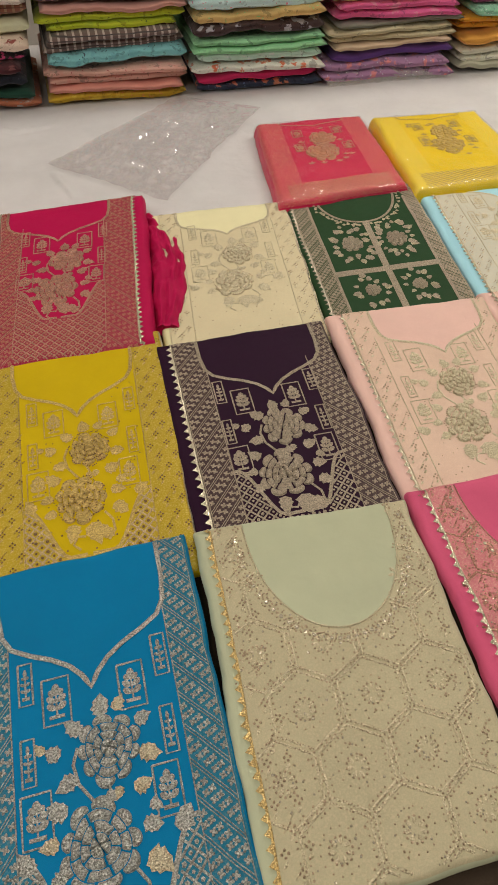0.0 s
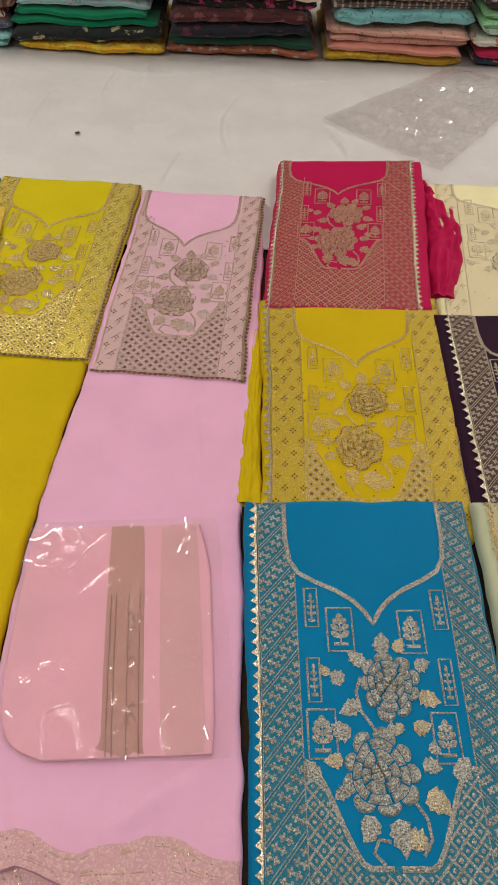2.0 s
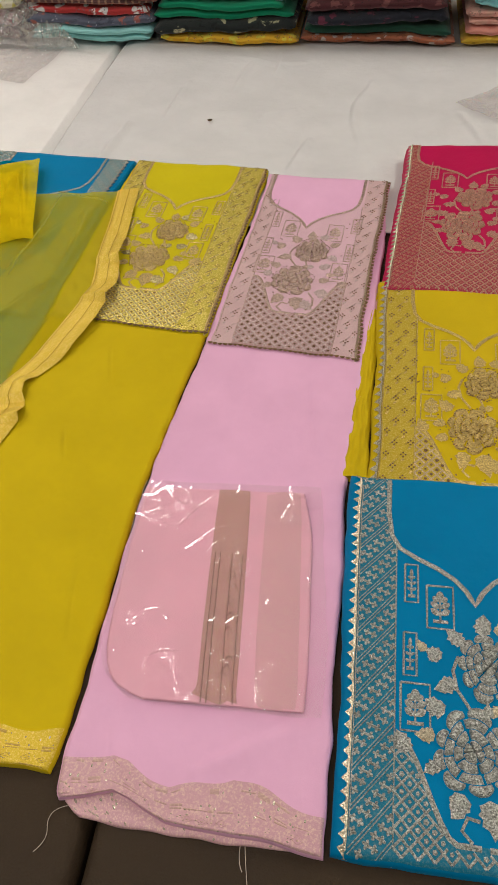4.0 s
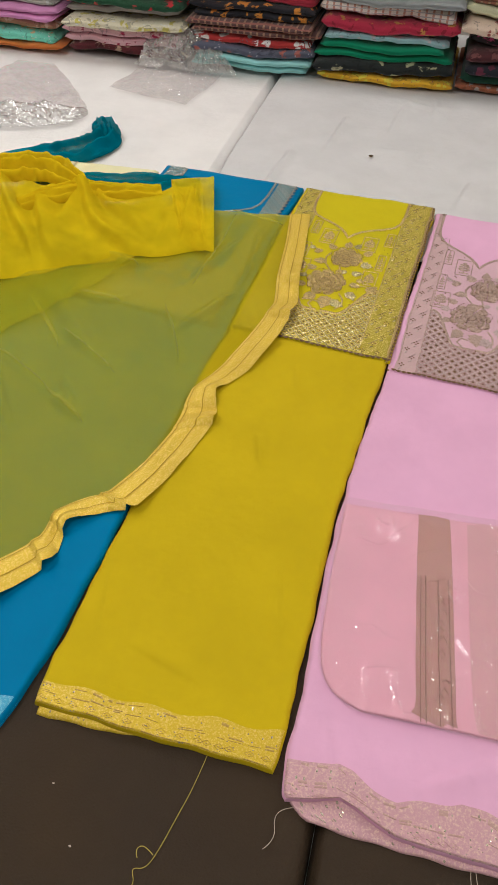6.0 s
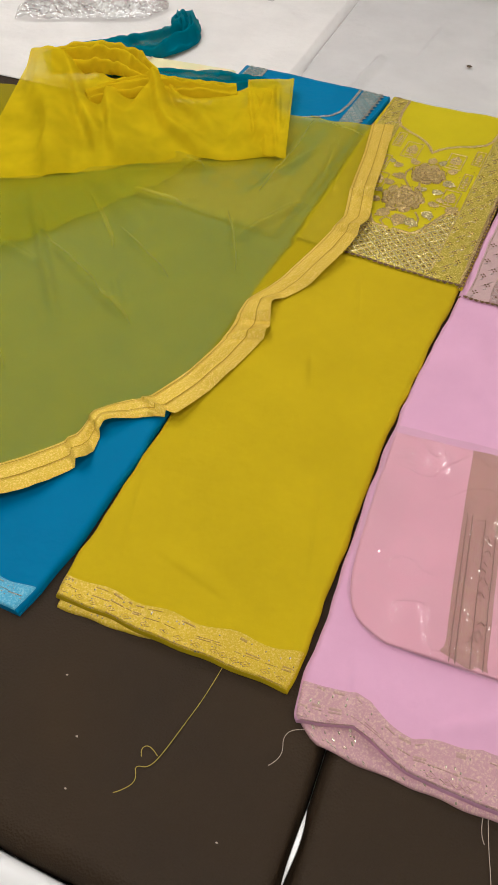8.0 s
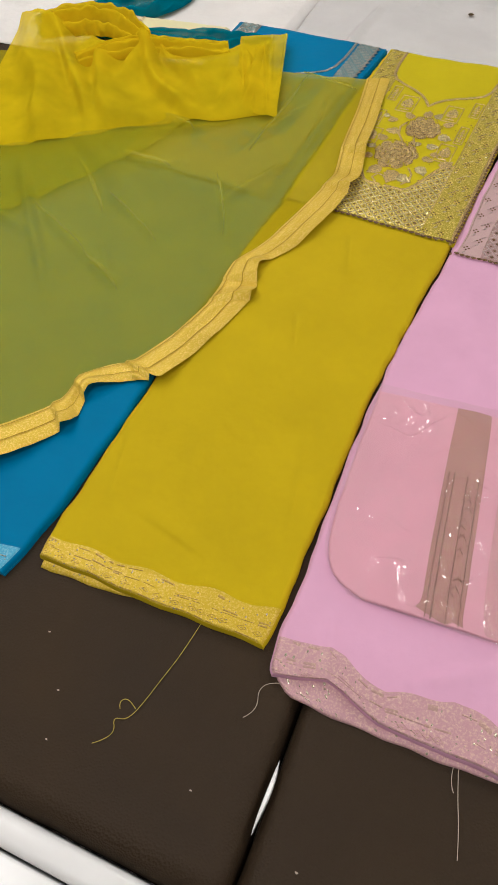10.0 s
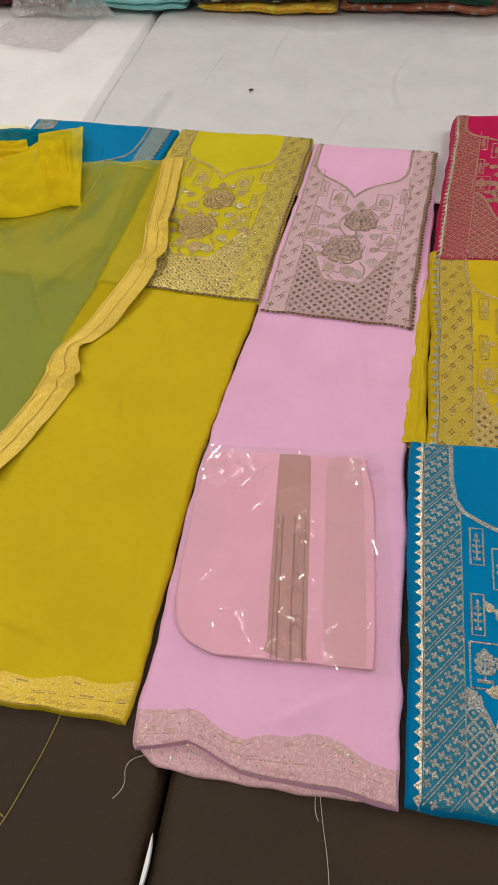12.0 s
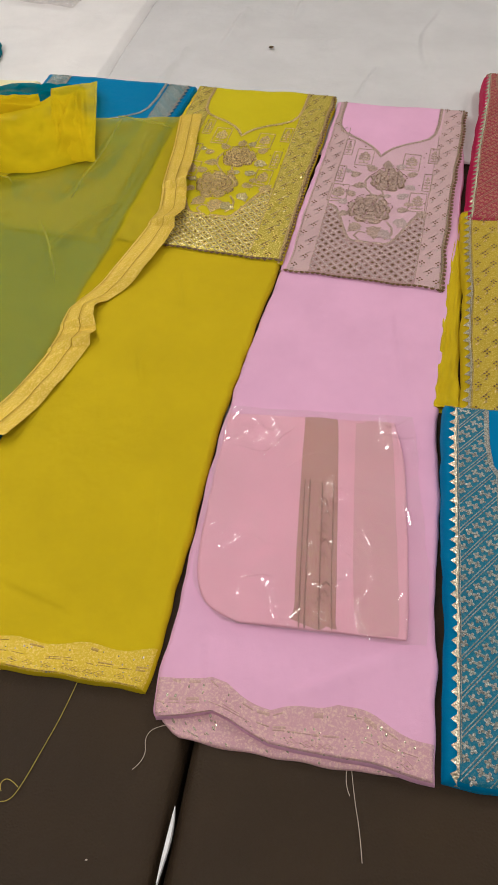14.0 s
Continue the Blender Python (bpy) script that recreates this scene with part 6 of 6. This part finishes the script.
# pressed creases, where the chiffon doubles over itself; lighter yellow paints in their highlights
for (xa, ya, xb, yb, w) in ((-1.084, 0.952, -0.964, 0.892, 0.010), (-1.058, 0.793, -0.960, 0.790, 0.016), (-0.842, 1.135, -0.851, 0.867, 0.007), (-0.995, 0.556, -0.905, 0.506, 0.011), (-1.140, 0.640, -0.990, 0.560, 0.008), (-1.03, 0.70, -0.90, 0.62, 0.006), (-0.88, 0.80, -0.81, 0.67, 0.007), (-1.20, 0.50, -1.02, 0.36, 0.010), (-0.855, 1.150, -0.742, 1.118, 0.006), (-1.12, 0.76, -1.02, 0.66, 0.012)):
    rows, quads = [], []
    dx, dy = xb - xa, yb - ya
    n = math.hypot(dx, dy)
    for i in range(31):
        t = i / 30
        k = 0.8 * w * (0.06 + math.sin(math.pi * t) ** 0.7) * (0.8 + 0.4 * wob(t * 5, xa, 1.0, 68))
        mx, my = xa + dx * t - dy / n * 0.012 * wob(t * 2, ya, 1.0, 69), ya + dy * t + dx / n * 0.012 * wob(t * 2, ya, 1.0, 69)
        for q in (-0.5, 0.0, 0.5):
            px, py = mx - dy / n * k * q, my + dx / n * k * q
            rows.append((px, py, drape(px, py) + (0.0045 if q == 0 else 0.0014)))
    for i in range(30):
        for j in (0, 1):
            quads.append((i * 3 + j, i * 3 + 3 + j, i * 3 + 4 + j, i * 3 + 1 + j))
    mesh_object("fold_crease", rows, quads, SHEER_CREASE, stole2)
# turned-back corner and gathered upper part
GATHER_TOP = [(-0.945, 1.18), (-0.972, 1.185), (-1.010, 1.165), (-1.065, 1.165), (-1.127, 1.125), (-1.191, 1.172), (-1.245, 1.180), (-1.262, 1.125), (-1.321, 1.132), (-1.40, 1.185), (-1.5, 1.16)]
GATHER_LOW = [(-0.853, 0.995), (-0.893, 0.972), (-0.934, 0.945), (-0.985, 0.925), (-1.031, 0.899), (-1.085, 0.865), (-1.136, 0.827), (-1.17, 0.803), (-1.203, 0.779), (-1.26, 0.75), (-1.34, 0.72)]


GATHER_FOLDS = ((0.10, 0.10, 0.05, 0.5, 0.0, 0.9), (0.20, 0.05, 0.04, 0.25, 0.3, 0.9), (0.33, -0.22, 0.05, 0.6, 0.0, 0.8), (0.44, -0.30, 0.05, 0.8, 0.0, 1.0), (0.55, 0.16, 0.06, 0.7, 0.0, 0.6), (0.66, -0.25, 0.06, 0.9, 0.1, 1.0), (0.78, -0.40, 0.05, 0.9, 0.0, 0.9), (0.90, -0.2, 0.06, 1.0, 0.0, 1.0))


def gathered(name, top, low, base, amp, seed, nu=150, nv=60, frill=0.012):
    """Gathered chiffon: long soft folds that fan from the upper edge, with a ruffled rim."""
    verts, faces = [], []
    for i in range(nu + 1):
        t = i / nu
        a, b = spline(top, t), spline(low, t)
        for j in range(nv + 1):
            s = j / nv
            x, y = a[0] + (b[0] - a[0]) * s, a[1] + (b[1] - a[1]) * s
            z = base + 0.006 * wob(t * 3.0, s * 1.5, 1.0, seed + 2) + 0.003 * wob(x, y, 30, seed + 4)
            # long folds that run across the cloth, steep on one side, each fading at its ends
            for c, (t0, lean, wd, h, s0, s1) in enumerate(GATHER_FOLDS):
                d = (t - t0 - lean * (s - 0.5) - 0.03 * wob(s * 3, t0, 1.0, seed + c)) / wd
                ends = min(max(min(s - s0, s1 - s) * 5 + 0.2, 0.0), 1.0)
                z += amp * h * ends * (math.exp(-(d * 2.6) ** 2) if d > 0 else math.exp(-(d * 0.9) ** 2))
            ruffle = frill * math.exp(-(s / 0.07) ** 2) * (0.6 + 0.8 * wob(t * 14, 0, 1, seed + 5)) * abs(math.sin(t * 13))
            z += ruffle
            verts.append((x, y, max(z, base) - 0.010 * max(0.0, (s - 0.9) / 0.1) ** 2))
    for i in range(nu):
        for j in range(nv):
            k = i * (nv + 1) + j
            faces.append((k, k + 1, k + nv + 2, k + nv + 1))
    return mesh_object(name, verts, faces, SHEER_YELLOW_THICK, stole2, "opaque gathered yellow chiffon")


gathered("gathered_layer", GATHER_TOP, GATHER_LOW, TOP + 0.042, 0.030, 82)
gathered("turned_corner", [(-0.927, 1.247), (-0.950, 1.243), (-0.980, 1.232), (-1.015, 1.214)], [(-0.845, 0.980), (-0.868, 0.975), (-0.900, 0.985), (-0.945, 1.03)], TOP + 0.046, 0.006, 87, 40, 50, 0.002)
DOUBLE_LOW = [(-0.985, 0.92), (-1.00, 0.88), (-1.03, 0.80), (-1.07, 0.74), (-1.12, 0.68), (-1.18, 0.58), (-1.25, 0.49), (-1.34, 0.42)]
verts, faces = [], []
for i in range(91):
    t = i / 90
    a, b = spline(GATHER_LOW, 0.3 + 0.7 * t), spline(DOUBLE_LOW, t)
    for j in range(31):
        q = j / 30
        x, y = a[0] + (b[0] - a[0]) * q, a[1] + 0.03 + (b[1] - a[1] - 0.03) * q
        verts.append((x, y, drape(x, y) + 0.004 + 0.004 * abs(wob(x * 1.2 + y, y * 0.6 - x, 14, 88))))
for i in range(90):
    for j in range(30):
        k = i * 31 + j
        faces.append((k, k + 1, k + 32, k + 31))
mesh_object("doubled_layer", verts, faces, SHEER_DOUBLE, stole2, "second layer of the same sheer chiffon")
S1 = TOP + 0.046
limp("gathered_fold", [(-1.19, 1.13, S1), (-1.25, 1.165, S1), (-1.33, 1.165, S1), (-1.42, 1.12, S1)], [0.05, 0.075, 0.09, 0.08], [0.014, 0.024, 0.028, 0.02], SHEER_YELLOW_THICK, "", "", 84, 70, 16, 0.5, stole2)
limp("gathered_fold", [(-1.02, 1.165, S1 - 0.006), (-1.10, 1.125, S1 - 0.004), (-1.19, 1.10, S1 - 0.002), (-1.28, 1.02, S1)], [0.04, 0.05, 0.06, 0.05], [0.012, 0.018, 0.02, 0.012], SHEER_YELLOW_THICK, "", "", 85, 50, 12, 0.35, stole2)

# ---- the sheer teal stole, twisted behind ----
SHEER_TEAL = sheer("sheer_teal_chiffon", (0.005, 0.21, 0.31), 0.8, 0.16)
teal = thing("teal_stole", "sheer teal chiffon stole lying twisted on the sheet", "stole")
limp("twisted_length", [(-1.496, 1.189, TOP + 0.012), (-1.385, 1.282, TOP + 0.012), (-1.31, 1.345, TOP + 0.008), (-1.272, 1.415, TOP + 0.006), (-1.285, 1.475, TOP + 0.006)], [0.08, 0.10, 0.095, 0.085, 0.06], [0.014, 0.018, 0.022, 0.026, 0.022], SHEER_TEAL, "", "", 91, 110, 20, 0.42, teal, 0.45)
limp("bunched_end", [(-1.262, 1.42, TOP + 0.006), (-1.282, 1.47, TOP + 0.008), (-1.318, 1.515, TOP + 0.006)], [0.05, 0.066, 0.05], [0.026, 0.034, 0.02], SHEER_TEAL, "", "", 94, 40, 14, 0.25, teal, 0.2)
limp("loose_end", [(-1.345, 1.185, TOP + 0.026), (-1.240, 1.190, TOP + 0.026), (-1.130, 1.200, TOP + 0.026), (-1.05, 1.215, TOP + 0.026), (-0.955, 1.232, TOP + 0.026)], [0.05, 0.055, 0.07, 0.075, 0.05], [0.010, 0.014, 0.018, 0.012], SHEER_TEAL, "", "", 92, 80, 14, 0.35, teal, 0.4)


# ---- loose threads and lint on the pads ----
def thread_line(pts, mat, label):
    cu = bpy.data.curves.new("loose_thread", "CURVE")
    cu.dimensions, cu.bevel_depth, cu.bevel_resolution, cu.resolution_u = "3D", 0.0004, 1, 6
    sp = cu.splines.new("NURBS")
    sp.points.add(len(pts) - 1)
    for p, (x, y) in zip(sp.points, pts):
        p.co = (x, y, TOP + 0.0012, 1)
    sp.use_endpoint_u, sp.order_u = True, 3
    me = bpy.data.meshes.new_from_object(bpy.data.objects.new("tmp", cu))
    me.materials.append(mat)
    tagged(new("loose_thread", me), label, "thread", "loose threads")


THREAD = cloth("yellow_thread", (0.5, 0.4, 0.08), 0.8, 0.0)
THREAD_PALE = cloth("pale_thread", (0.5, 0.42, 0.34), 0.8, 0.0)
thread_line([(-0.582, 0.103), (-0.586, 0.070), (-0.594, 0.037), (-0.601, 0.006), (-0.608, -0.012), (-0.622, -0.014), (-0.613, -0.026), (-0.623, -0.039), (-0.629, -0.043)], THREAD, "yellow loose thread lying on the brown pad")
thread_line([(-0.605, 0.001), (-0.616, 0.008), (-0.624, 0.001), (-0.619, -0.005)], THREAD, "yellow loose thread lying on the brown pad")
thread_line([(-0.482, 0.078), (-0.494, 0.074), (-0.500, 0.063), (-0.495, 0.050), (-0.499, 0.039), (-0.504, 0.034)], THREAD_PALE, "pale loose thread lying on the brown pad")
thread_line([(-0.303, 0.071), (-0.298, 0.045), (-0.291, 0.021), (-0.287, -0.003)], THREAD_PALE, "pale loose thread lying on the brown pad")
thread_line([(-0.307, 0.071), (-0.308, 0.055), (-0.302, 0.047)], THREAD_PALE, "pale loose thread lying on the brown pad")
lrnd = random.Random(9)
for x, y in ((-0.686, -0.013), (-0.672, -0.057), (-0.523, -0.043), (-0.727, 0.035), (-0.411, -0.065)):
    bm = bmesh.new()
    bmesh.ops.create_icosphere(bm, subdivisions=1, radius=0.0012)
    for v in bm.verts:
        v.co = Vector((v.co.x * lrnd.uniform(0.8, 1.8), v.co.y * lrnd.uniform(0.5, 1.2), v.co.z * 0.5))
    bmesh.ops.translate(bm, verts=bm.verts, vec=(x, y, TOP + 0.001))
    tagged(part("lint_speck", bm, THREAD_PALE), "tiny pale lint speck on the brown pad", "lint", "lint specks")
